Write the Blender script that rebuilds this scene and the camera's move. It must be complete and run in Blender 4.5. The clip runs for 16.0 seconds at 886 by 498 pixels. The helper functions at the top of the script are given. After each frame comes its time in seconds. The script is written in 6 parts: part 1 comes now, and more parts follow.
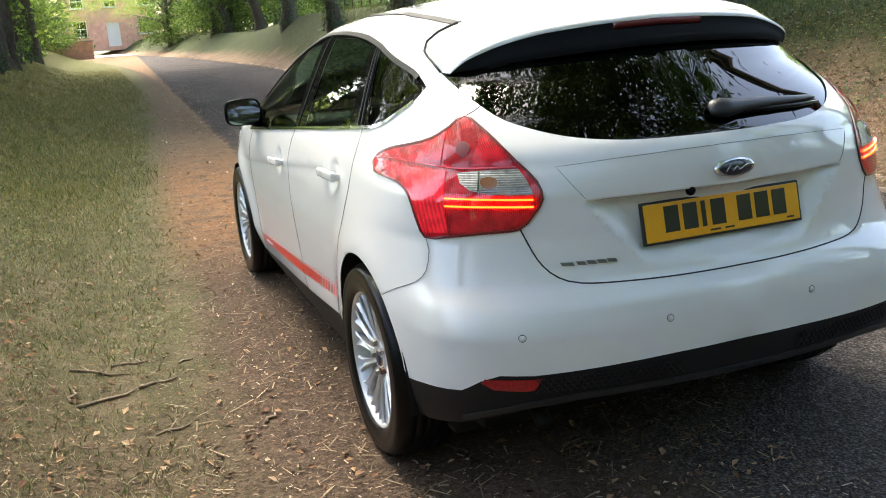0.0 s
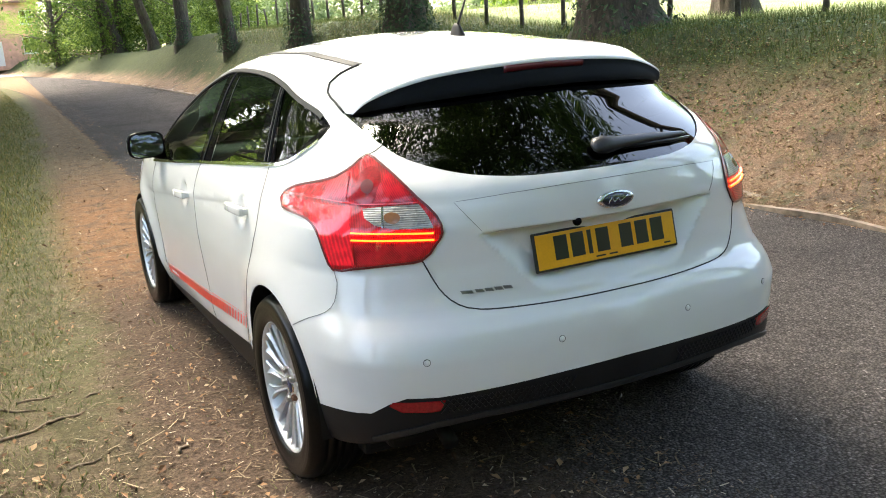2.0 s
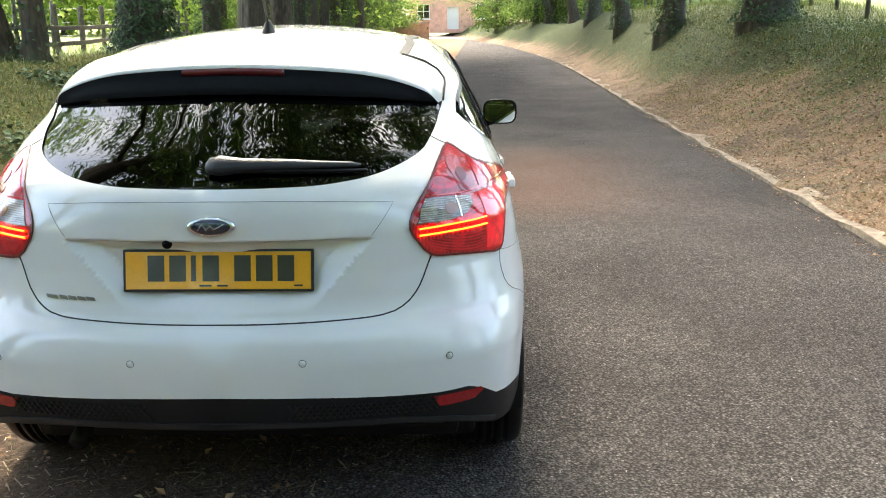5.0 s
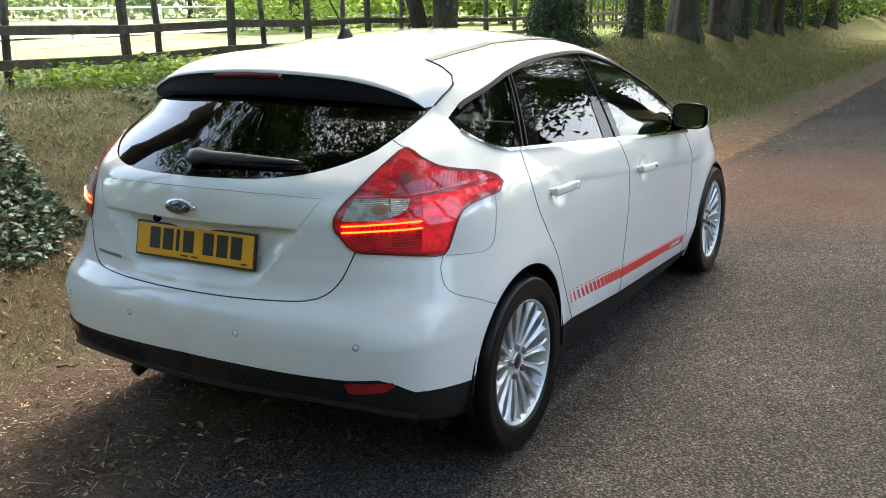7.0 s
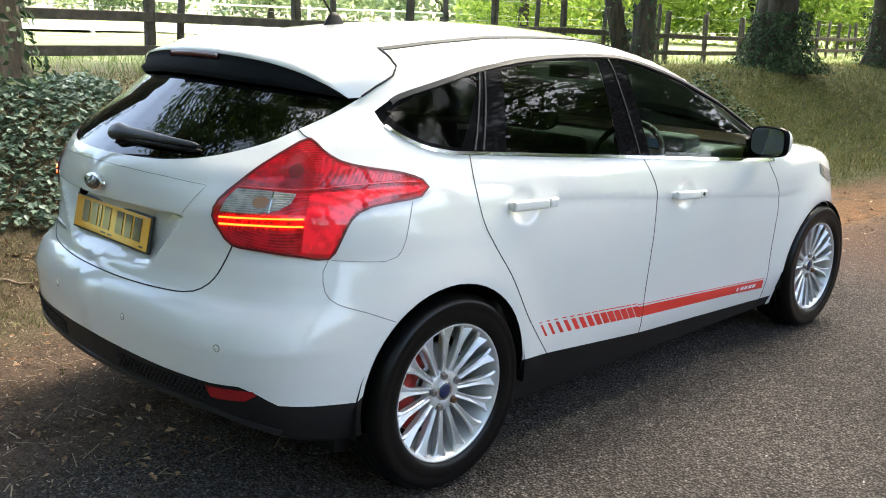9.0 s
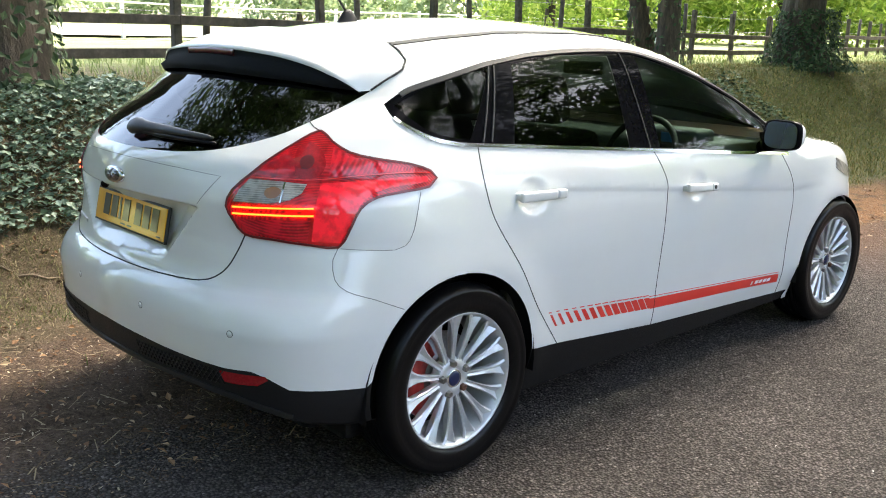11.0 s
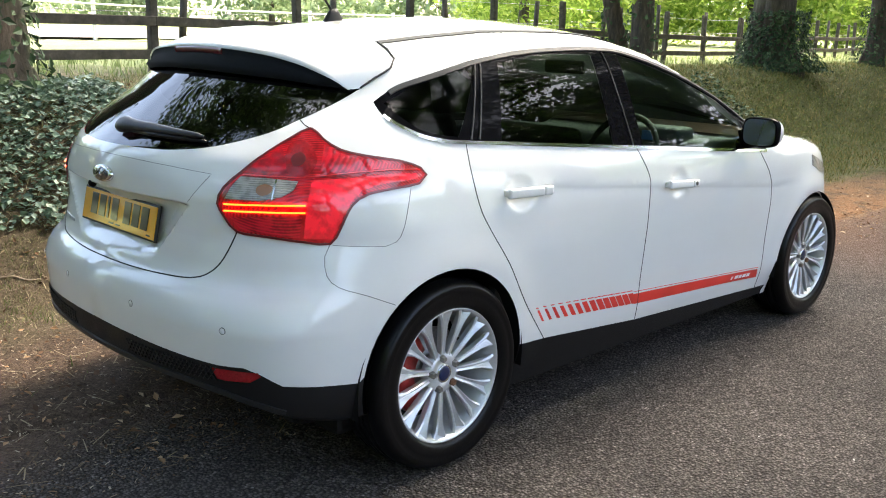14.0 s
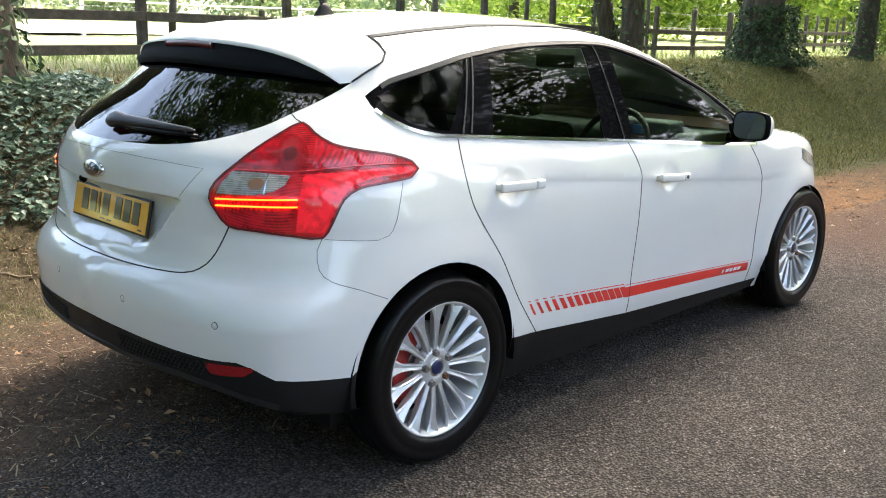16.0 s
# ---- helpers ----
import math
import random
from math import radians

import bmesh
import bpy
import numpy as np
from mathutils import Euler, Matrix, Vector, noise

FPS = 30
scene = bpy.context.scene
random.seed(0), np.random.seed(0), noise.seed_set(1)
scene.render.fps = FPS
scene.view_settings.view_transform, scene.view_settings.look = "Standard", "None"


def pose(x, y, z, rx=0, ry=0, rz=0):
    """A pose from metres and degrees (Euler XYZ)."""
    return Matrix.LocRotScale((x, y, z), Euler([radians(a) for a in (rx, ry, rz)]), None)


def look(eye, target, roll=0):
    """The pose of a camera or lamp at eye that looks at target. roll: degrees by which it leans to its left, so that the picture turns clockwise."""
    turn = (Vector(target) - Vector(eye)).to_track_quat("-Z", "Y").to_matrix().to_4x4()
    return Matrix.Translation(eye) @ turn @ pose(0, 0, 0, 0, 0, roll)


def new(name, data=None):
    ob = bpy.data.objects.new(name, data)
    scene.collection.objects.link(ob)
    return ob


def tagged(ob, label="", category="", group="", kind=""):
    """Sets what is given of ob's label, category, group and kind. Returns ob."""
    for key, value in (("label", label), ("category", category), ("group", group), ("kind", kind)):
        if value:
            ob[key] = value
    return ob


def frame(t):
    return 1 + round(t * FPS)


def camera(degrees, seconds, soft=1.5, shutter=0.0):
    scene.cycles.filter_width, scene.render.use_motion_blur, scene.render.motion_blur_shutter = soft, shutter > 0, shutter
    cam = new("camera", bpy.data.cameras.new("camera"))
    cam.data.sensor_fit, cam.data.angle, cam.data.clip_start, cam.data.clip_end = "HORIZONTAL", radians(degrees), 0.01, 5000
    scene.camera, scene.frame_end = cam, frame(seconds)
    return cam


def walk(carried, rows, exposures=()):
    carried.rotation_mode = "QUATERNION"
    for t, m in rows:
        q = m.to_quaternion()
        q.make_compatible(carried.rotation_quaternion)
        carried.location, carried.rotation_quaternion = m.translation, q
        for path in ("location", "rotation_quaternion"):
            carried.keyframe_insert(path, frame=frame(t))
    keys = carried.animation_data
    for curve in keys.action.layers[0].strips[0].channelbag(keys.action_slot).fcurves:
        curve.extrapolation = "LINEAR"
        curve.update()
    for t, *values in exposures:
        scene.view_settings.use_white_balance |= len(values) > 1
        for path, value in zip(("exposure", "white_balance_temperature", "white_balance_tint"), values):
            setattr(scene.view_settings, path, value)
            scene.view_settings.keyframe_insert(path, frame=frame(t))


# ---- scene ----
from mathutils import geometry

cam = camera(51.9, 16.0, 1.0)
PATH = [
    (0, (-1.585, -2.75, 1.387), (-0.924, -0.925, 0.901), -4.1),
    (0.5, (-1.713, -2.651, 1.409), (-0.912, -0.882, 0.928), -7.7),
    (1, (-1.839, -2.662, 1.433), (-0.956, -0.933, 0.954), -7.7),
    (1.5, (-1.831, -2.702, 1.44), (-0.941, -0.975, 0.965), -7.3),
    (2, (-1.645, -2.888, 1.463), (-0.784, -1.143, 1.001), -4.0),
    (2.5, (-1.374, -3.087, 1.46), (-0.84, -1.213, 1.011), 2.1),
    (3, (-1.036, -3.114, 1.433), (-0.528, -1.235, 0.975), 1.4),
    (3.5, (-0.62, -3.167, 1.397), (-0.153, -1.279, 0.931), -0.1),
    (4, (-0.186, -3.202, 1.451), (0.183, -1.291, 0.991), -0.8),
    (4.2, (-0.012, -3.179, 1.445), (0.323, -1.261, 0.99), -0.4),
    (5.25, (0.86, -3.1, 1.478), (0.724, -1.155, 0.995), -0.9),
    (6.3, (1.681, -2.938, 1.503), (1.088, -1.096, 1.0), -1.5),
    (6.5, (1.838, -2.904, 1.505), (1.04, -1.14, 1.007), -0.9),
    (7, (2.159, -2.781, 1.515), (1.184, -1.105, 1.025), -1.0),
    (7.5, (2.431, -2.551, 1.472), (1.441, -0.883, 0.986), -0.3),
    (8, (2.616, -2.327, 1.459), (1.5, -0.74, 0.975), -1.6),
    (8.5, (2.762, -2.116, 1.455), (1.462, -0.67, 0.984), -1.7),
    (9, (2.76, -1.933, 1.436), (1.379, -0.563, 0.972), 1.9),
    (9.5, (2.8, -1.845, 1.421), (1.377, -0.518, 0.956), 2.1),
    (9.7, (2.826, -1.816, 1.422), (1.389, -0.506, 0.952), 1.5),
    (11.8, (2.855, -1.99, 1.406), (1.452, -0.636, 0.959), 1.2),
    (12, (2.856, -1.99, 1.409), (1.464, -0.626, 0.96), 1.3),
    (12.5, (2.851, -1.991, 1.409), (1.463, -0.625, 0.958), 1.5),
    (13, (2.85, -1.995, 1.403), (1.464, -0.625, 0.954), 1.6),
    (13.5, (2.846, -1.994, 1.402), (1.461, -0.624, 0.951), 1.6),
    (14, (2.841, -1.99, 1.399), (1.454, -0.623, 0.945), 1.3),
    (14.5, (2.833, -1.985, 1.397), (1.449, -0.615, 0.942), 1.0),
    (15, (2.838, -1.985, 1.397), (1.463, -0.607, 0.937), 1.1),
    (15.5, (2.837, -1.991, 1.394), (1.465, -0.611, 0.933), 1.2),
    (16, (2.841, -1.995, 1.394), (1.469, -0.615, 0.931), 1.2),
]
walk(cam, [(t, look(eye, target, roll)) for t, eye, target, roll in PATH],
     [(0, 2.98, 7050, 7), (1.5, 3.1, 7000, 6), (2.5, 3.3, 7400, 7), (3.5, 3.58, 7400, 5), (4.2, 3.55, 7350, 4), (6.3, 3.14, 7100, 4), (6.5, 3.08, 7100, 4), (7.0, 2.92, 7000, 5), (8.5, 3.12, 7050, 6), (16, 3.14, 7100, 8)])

# ---- light ----
world = bpy.data.worlds.new("sky")
scene.world = world
world.use_nodes = True
wn = world.node_tree.nodes
sky = wn.new("ShaderNodeTexSky")
sky.sky_type, sky.sun_disc = "NISHITA", False
sky.sun_elevation, sky.sun_rotation = radians(54), radians(-8)
sky.air_density, sky.dust_density, sky.ozone_density = .8, 3.5, .7
wn["Background"].inputs["Strength"].default_value = 0.15
world.node_tree.links.new(sky.outputs[0], wn["Background"].inputs[0])
sun = new("sun", bpy.data.lights.new("sun", "SUN"))
sun.data.energy, sun.data.angle, sun.data.color = 1.55, radians(34), (1, .97, .93)
sun.matrix_world = look((-8, 57, 80), (0, 0, 0))


# ---- materials ----
def material(name, build):
    m = bpy.data.materials.new(name)
    m.use_nodes = True
    nt = m.node_tree
    build(nt, nt.nodes["Principled BSDF"])
    return m


def node(nt, kind, **sets):
    n = nt.nodes.new("ShaderNode" + kind)
    for k, v in sets.items():
        key = k.replace("_", " ").title() if k.islower() else k
        n.inputs[key].default_value = v
    return n


def texture(nt, scale, detail=4, rough=.6, where="Object"):
    c = nt.nodes.new("ShaderNodeTexCoord")
    n = node(nt, "TexNoise", scale=scale, detail=detail, roughness=rough)
    nt.links.new(c.outputs[where], n.inputs["Vector"])
    return n


def ramp(nt, source, stops):
    r = nt.nodes.new("ShaderNodeValToRGB")
    while len(r.color_ramp.elements) < len(stops):
        r.color_ramp.elements.new(.5)
    for e, (p, c) in zip(r.color_ramp.elements, stops):
        e.position, e.color = p, (*c, 1)
    nt.links.new(source, r.inputs[0])
    return r


def blend(nt, fac, a, b):
    m = nt.nodes.new("ShaderNodeMix")
    m.data_type = "RGBA"
    for k, v in ((0, fac), (6, a), (7, b)):
        if isinstance(v, (int, float)):
            m.inputs[k].default_value = v
        elif isinstance(v, tuple):
            m.inputs[k].default_value = (*v, 1)
        else:
            nt.links.new(v, m.inputs[k])
    return m.outputs[2]


def bump(nt, bsdf, source, strength, distance):
    b = nt.nodes.new("ShaderNodeBump")
    b.inputs["Strength"].default_value, b.inputs["Distance"].default_value = strength, distance
    nt.links.new(source, b.inputs["Height"])
    nt.links.new(b.outputs[0], bsdf.inputs["Normal"])


def axes(nt):
    c, s = nt.nodes.new("ShaderNodeTexCoord"), nt.nodes.new("ShaderNodeSeparateXYZ")
    nt.links.new(c.outputs["Object"], s.inputs[0])
    return s


def sums(nt, op, a, b, clamp=False):
    m = nt.nodes.new("ShaderNodeMath")
    m.operation, m.use_clamp = op, clamp
    for k, v in enumerate((a, b)):
        if isinstance(v, (int, float)):
            m.inputs[k].default_value = v
        else:
            nt.links.new(v, m.inputs[k])
    return m.outputs[0]


def between(nt, source, lo, hi):
    r = nt.nodes.new("ShaderNodeMapRange")
    r.interpolation_type = "SMOOTHSTEP"
    r.inputs["From Min"].default_value, r.inputs["From Max"].default_value = lo, hi
    nt.links.new(source, r.inputs["Value"])
    return r.outputs[0]


def simple(name, color, rough, metal=0.0, grain=60, vary=.12, relief=0.0, coat=0.0, spec=.5):
    """A surface of one colour with slight variation and relief."""
    def build(nt, p):
        n = texture(nt, grain)
        lo = tuple(c * (1 - vary) for c in color)
        hi = tuple(min(1, c * (1 + vary)) for c in color)
        nt.links.new(ramp(nt, n.outputs[0], [(.3, lo), (.7, hi)]).outputs[0], p.inputs["Base Color"])
        p.inputs["Roughness"].default_value, p.inputs["Metallic"].default_value = rough, metal
        p.inputs["Coat Weight"].default_value, p.inputs["Coat Roughness"].default_value = coat, .012
        p.inputs["Coat IOR"].default_value = 1.5
        p.inputs["Specular IOR Level"].default_value = spec
        if relief:
            bump(nt, p, n.outputs[0], .6, relief)
    return material(name, build)


def acrylic(name, color):
    """Print or sheeting under a slightly hazy clear plate."""
    m = simple(name, color, .4, grain=200, vary=.05, coat=1.0)
    p = m.node_tree.nodes["Principled BSDF"]
    p.inputs["Coat Roughness"].default_value, p.inputs["Coat IOR"].default_value = .07, 1.6
    return m


def glassy(name, tint, rough=.005, ior=1.8):
    """A pane: tinted clear glass with a Fresnel gloss."""
    def build(nt, p):
        nt.nodes.remove(p)
        t, g = nt.nodes.new("ShaderNodeBsdfTransparent"), nt.nodes.new("ShaderNodeBsdfGlossy")
        t.inputs[0].default_value, g.inputs["Roughness"].default_value = (*tint, 1), rough
        f, mix = node(nt, "Fresnel", IOR=ior), nt.nodes.new("ShaderNodeMixShader")
        nt.links.new(f.outputs[0], mix.inputs[0])
        nt.links.new(t.outputs[0], mix.inputs[1])
        nt.links.new(g.outputs[0], mix.inputs[2])
        nt.links.new(mix.outputs[0], nt.nodes["Material Output"].inputs[0])
    return material(name, build)


PAINT = simple("white car paint", (.715, .715, .695), .65, grain=3, vary=.015, coat=1.0, spec=.1)
PAINT.node_tree.nodes["Principled BSDF"].inputs["Coat IOR"].default_value = 1.62
BLACK_PLASTIC = simple("black textured plastic", (.0070, .0070, .0076), .55, grain=400, vary=.3, relief=.0006, spec=.28)
BLACK_GLOSS = simple("gloss black trim", (.004, .004, .005), .03, grain=50, spec=.04)
RUBBER = simple("tyre rubber", (.0042, .0042, .0046), .30, grain=90, vary=.3, relief=.0008, spec=.2)
SEAM = simple("dark panel gap", (.02, .02, .02), .8)
CHROME = simple("chrome", (.75, .75, .76), .12, metal=1.0, vary=.03)
ALLOY = simple("silver alloy", (.62, .63, .64), .32, metal=.45, grain=30, vary=.06, coat=.6)
TINT = glassy("privacy glass", (.03, .035, .033))
SIDE_TINT = glassy("side privacy glass", (.15, .19, .165), .005, 1.40)
# spoiler underside, and the shade below it on the glass
SHADOWED = simple("matt black underside and shade", (.008, .009, .011), .75, grain=90, spec=.1)
CLEAR = glassy("tinted door glass", (.50, .62, .56), .005, 1.4)
GREY_LINE = simple("grey panel gap and crease shade", (.16, .16, .16), .8)
def build_lens(color, ribs, across, depth):
    """Moulded lamp lens: fine ribs under a clear skin."""
    def build(nt, p):
        c, m, w = nt.nodes.new("ShaderNodeTexCoord"), nt.nodes.new("ShaderNodeMapping"), nt.nodes.new("ShaderNodeTexWave")
        m.inputs["Rotation"].default_value = across
        nt.links.new(c.outputs["Object"], m.inputs[0])
        nt.links.new(m.outputs[0], w.inputs["Vector"])
        w.inputs["Scale"].default_value, w.inputs["Distortion"].default_value = ribs, .4
        patches = texture(nt, 26, 3)
        low, dark = tuple(v * .38 for v in color), tuple(v * .62 for v in color)
        tone = nt.nodes.new("ShaderNodeMath")
        tone.operation = "MULTIPLY_ADD"
        nt.links.new(w.outputs["Fac"], tone.inputs[0])
        tone.inputs[1].default_value = .22
        nt.links.new(patches.outputs[0], tone.inputs[2])
        nt.links.new(ramp(nt, tone.outputs[0], [(.42, low), (.55, dark), (.70, color)]).outputs[0], p.inputs["Base Color"])
        p.inputs["Roughness"].default_value, p.inputs["Specular IOR Level"].default_value = .3, .15
        p.inputs["Coat Weight"].default_value, p.inputs["Coat Roughness"].default_value, p.inputs["Coat IOR"].default_value = 1.0, .004, 1.6
        bump(nt, p, w.outputs[0], depth, .0012)
    return build


REDLENS = material("red lamp lens", build_lens((.60, .008, .018), 60, (0, 0, .6), .35))
CLEARLENS = material("clear reversing lens", build_lens((.36, .34, .31), 55, (0, 1.57, 0), 1.0))
RIBBED = material("ribbed red lens", build_lens((.70, .010, .026), 60, (0, .9, .6), .3))
YELLOW = acrylic("yellow reflective plate", (.82, .375, .010))
PLATE_INK = acrylic("black print under acrylic", (.012, .012, .012))
INK = simple("black print", (.015, .014, .013), .5)
DECAL = simple("red vinyl", (.74, .040, .028), .4, grain=8, vary=.05, coat=.1)
WHITE_VINYL = simple("white vinyl", (.8, .8, .8), .4, vary=.03)
DARKRED = simple("dark red lens", (.34, .008, .014), .15, grain=120, vary=.35, coat=.6)
BRIGHTRED = simple("bright red lens", (.80, .03, .035), .1, grain=60, vary=.15, coat=1.0)
AMBER = simple("amber bulb", (.26, .115, .05), .2, grain=50, coat=.8)
REFLECTOR = simple("red reflector", (.27, .007, .011), .2, grain=160, vary=.2, coat=.25)
DIMRED = simple("unlit red lens", (.13, .008, .011), .3, grain=40, vary=.2, coat=.25)
BADGE = simple("dark blue enamel", (.012, .016, .035), .12, coat=1.0)
STEEL = simple("brake disc steel", (.30, .29, .28), .4, metal=.9, grain=80, vary=.2)
RUST = simple("rusty nut", (.16, .08, .05), .6, metal=.5, grain=90, vary=.4)
CALIPER = simple("red painted caliper", (.42, .03, .025), .4, grain=40, vary=.2)
CLOTH = simple("charcoal cloth", (.014, .014, .0155), .9, grain=250, vary=.3, relief=.001, spec=.12)
TRIM = simple("grey cabin plastic", (.05, .055, .055), .6, grain=200, vary=.15, relief=.0005)
BLUE = simple("blue sticker", (.03, .16, .42), .4)
MIRROR_GLASS = simple("mirror", (.75, .77, .78), .01, metal=1.0, vary=.01)


def glowing(name, color, strength):
    def build(nt, p):
        p.inputs["Roughness"].default_value, p.inputs["Coat Weight"].default_value = .25, .35
        p.inputs["Base Color"].default_value = (*color, 1)
        p.inputs["Emission Color"].default_value, p.inputs["Emission Strength"].default_value = (*color, 1), strength
    return material(name, build)


def build_lit(nt, p):
    build_lens((.74, .010, .030), 24, (0, .3, .6), .2)(nt, p)
    p.inputs["Emission Color"].default_value, p.inputs["Emission Strength"].default_value = (.74, .018, .032, 1), .06


LITRED = material("lit red lens", build_lit)
LED = glowing("lit tail light strip", (1, .078, .012), 1.1)


# ---- car body surface: front is +y, rear axle at y = 0, road at z = 0 ----
REAR_Z = [.15, .24, .32, .40, .50, .57, .62, .655, .69, .74, .88, .93, .97, 1.01, 1.04, 1.07, 1.20, 1.34, 1.42]
REAR_Y = [-.68, -.73, -.762, -.778, -.786, -.788, -.783, -.765, -.735, -.725, -.728, -.729, -.728, -.720, -.703, -.672, -.520, -.345, -.24]
WIDE_Z = [.15, .25, .33, .45, .60, .70, .80, .90, .96, 1.00, 1.10, 1.20, 1.30, 1.38, 1.48]
WIDE_X = [.80, .825, .842, .851, .864, .870, .868, .853, .838, .822, .775, .725, .670, .615, .535]
TOP_Y = [-.60, -.42, -.25, .02, .40, .80, 1.10, 1.35, 1.70, 2.05, 2.30, 2.60, 2.90, 3.20, 3.45, 3.56, 3.62]
TOP_Z = [1.27, 1.345, 1.385, 1.430, 1.466, 1.478, 1.465, 1.425, 1.300, 1.130, 1.020, .985, .945, .880, .780, .680, .40]
NOSE_Z = [.15, .30, .50, .70, .85, 1.00, 1.20, 1.5]
NOSE_Y = [3.46, 3.54, 3.56, 3.53, 3.40, 3.10, 2.75, 2.35]


def spline(x, xs, ys):
    """A smooth curve through the knots, without overshoot."""
    xs, ys = np.asarray(xs, float), np.asarray(ys, float)
    h, d = np.diff(xs), np.diff(ys) / np.diff(xs)
    m = np.r_[d[0], np.where(d[1:] * d[:-1] > 0, 2 * d[1:] * d[:-1] / (d[1:] + d[:-1] + 1e-12), 0), d[-1]]
    x = np.clip(x, xs[0], xs[-1])
    i = np.clip(np.searchsorted(xs, x) - 1, 0, len(h) - 1)
    t = (x - xs[i]) / h[i]
    return ((1 + 2 * t) * (1 - t) ** 2 * ys[i] + t * (1 - t) ** 2 * h[i] * m[i]
            + t * t * (3 - 2 * t) * ys[i + 1] + t * t * (t - 1) * h[i] * m[i + 1])


def half_width(y, z):
    w = spline(z, WIDE_Z, WIDE_X)
    w = w - .055 * np.clip((y - 2.1) / 1.2, 0, 1) ** 1.5
    for yc in (0.0, 2.648):
        r = np.hypot(y - yc, z - .32)
        w = w + (.020 if yc == 0 else .028) * np.exp(-((r - .36) / .10) ** 2) * (z < 1.2) * np.clip((z - .15) / .2, 0, 1)
    below = np.interp(y, [.5, 1.1, 2.16], [.903, .846, .745]) - z
    w = w - .004 * np.clip(below / .016, 0, 1) * np.exp(-np.clip(below, 0, 1) / .13) * np.clip((y - .15) / .3, 0, 1) * np.clip((2.5 - y) / .3, 0, 1)
    for yh, zh in ((.335, .888), (1.325, .829)):
        w = w - .013 * np.exp(-(((y - yh) / .060) ** 2 + ((z - zh) / .050) ** 2) ** 2)
    yr, yf = spline(z, REAR_Z, REAR_Y), spline(z, NOSE_Z, NOSE_Y)
    b = np.interp(z, [.4, .57, .66, .81, .92, .99, 1.12, 1.2, 1.4], [9.7, 9.7, 7.2, 5.3, 5.4, 4.3, 4.0, 3.1, 3.0])
    u = np.clip((.3 - y) / (.3 - yr), 0, 1.5)
    v = np.clip((y - 1.9) / (yf - 1.9), 0, 1.5)
    rear, nose = 1 - u ** b, 1 - v ** 4.5
    shape = np.minimum(rear, nose)
    return np.where(shape > 0, w * np.abs(shape) ** (1 / 1.9), shape * 2)


def plate_bay(x, z):
    """Depth of the hollow in the tailgate round the number plate."""
    top, low, edge = .905, .70, .436 - .90 * np.clip(.905 - z, 0, .2)
    s = lambda v, w: np.clip(v / w, 0, 1) ** 2 * (3 - 2 * np.clip(v / w, 0, 1))
    return .046 * s(top - z, .014) * s(z - low, .07) * np.clip((edge - np.abs(x)) / .085, 0, 1) ** .8


def outside(x, y, z):
    """Below nought inside the body."""
    ax = np.abs(x)
    y = np.where(y < -.3, y - plate_bay(x, z), y)
    side = ax - half_width(y, z)
    crown = np.interp(y, [-.4, 1.2, 2.2, 2.6, 3.4], [.24, .20, .14, .10, .10])
    top = z - (spline(y, TOP_Y, TOP_Z) - crown * x * x)
    k = .055
    h = np.clip(k - np.abs(side - top), 0, k) / k
    return np.maximum(side, top) + h * h * k * .25


def meet(start, way, far=1.6):
    """Where rays from inside the body meet its surface."""
    start, way = np.atleast_2d(start).astype(float), np.atleast_2d(way).astype(float)
    lo, hi = np.zeros(len(start)), np.full(len(start), far)
    for _ in range(40):
        mid = (lo + hi) / 2
        p = start + way * mid[:, None]
        out = outside(*p.T) > 0
        hi, lo = np.where(out, mid, hi), np.where(out, lo, mid)
    return start + way * lo[:, None]


def shell(s, z):
    """Side and rear of the body: s is an angle round the tail (0 is the middle of the rear) up to 90, then runs along the side, 15 mm a unit."""
    s, z = np.asarray(s, float), np.asarray(z, float)
    a = np.radians(np.minimum(s, 90))
    y0 = np.where(s > 90, .5 + (s - 90) * .015, .5)
    o = np.zeros_like(s)
    return meet(np.stack([o, y0, z], -1), np.stack([np.sin(a), -np.cos(a), o], -1))


def cover(x, y):
    """Roof and bonnet from above."""
    o = np.zeros_like(np.asarray(x, float))
    return meet(np.stack([x, y, o + .5], -1), np.stack([o, o, o + 1], -1))


def facing(p):
    """The surface's outward normal at points of it."""
    e, n = 2e-3, []
    for k in np.eye(3) * e:
        n.append(outside(*(p + k).T) - outside(*(p - k).T))
    n = np.stack(n, -1)
    return n / np.linalg.norm(n, axis=1)[:, None]


def mark(x, y):
    """The shell's s of a place."""
    return 90 + (y - .5) / .015 if y > .5 else math.degrees(math.atan2(x, .5 - y))


# ---- building helpers ----
def solid(name, verts, faces, mat, parent=None, label="", normals=None, smooth=True):
    me = bpy.data.meshes.new(name)
    me.from_pydata([tuple(map(float, v)) for v in verts], [], [tuple(map(int, f)) for f in faces], shade_flat=not smooth)
    if normals is not None:
        me.normals_split_custom_set_from_vertices([tuple(map(float, n)) for n in normals])
    me.materials.append(mat)
    ob = new(name, me)
    if parent:
        ob.parent = parent
    if label:
        ob["label"] = label
    return ob


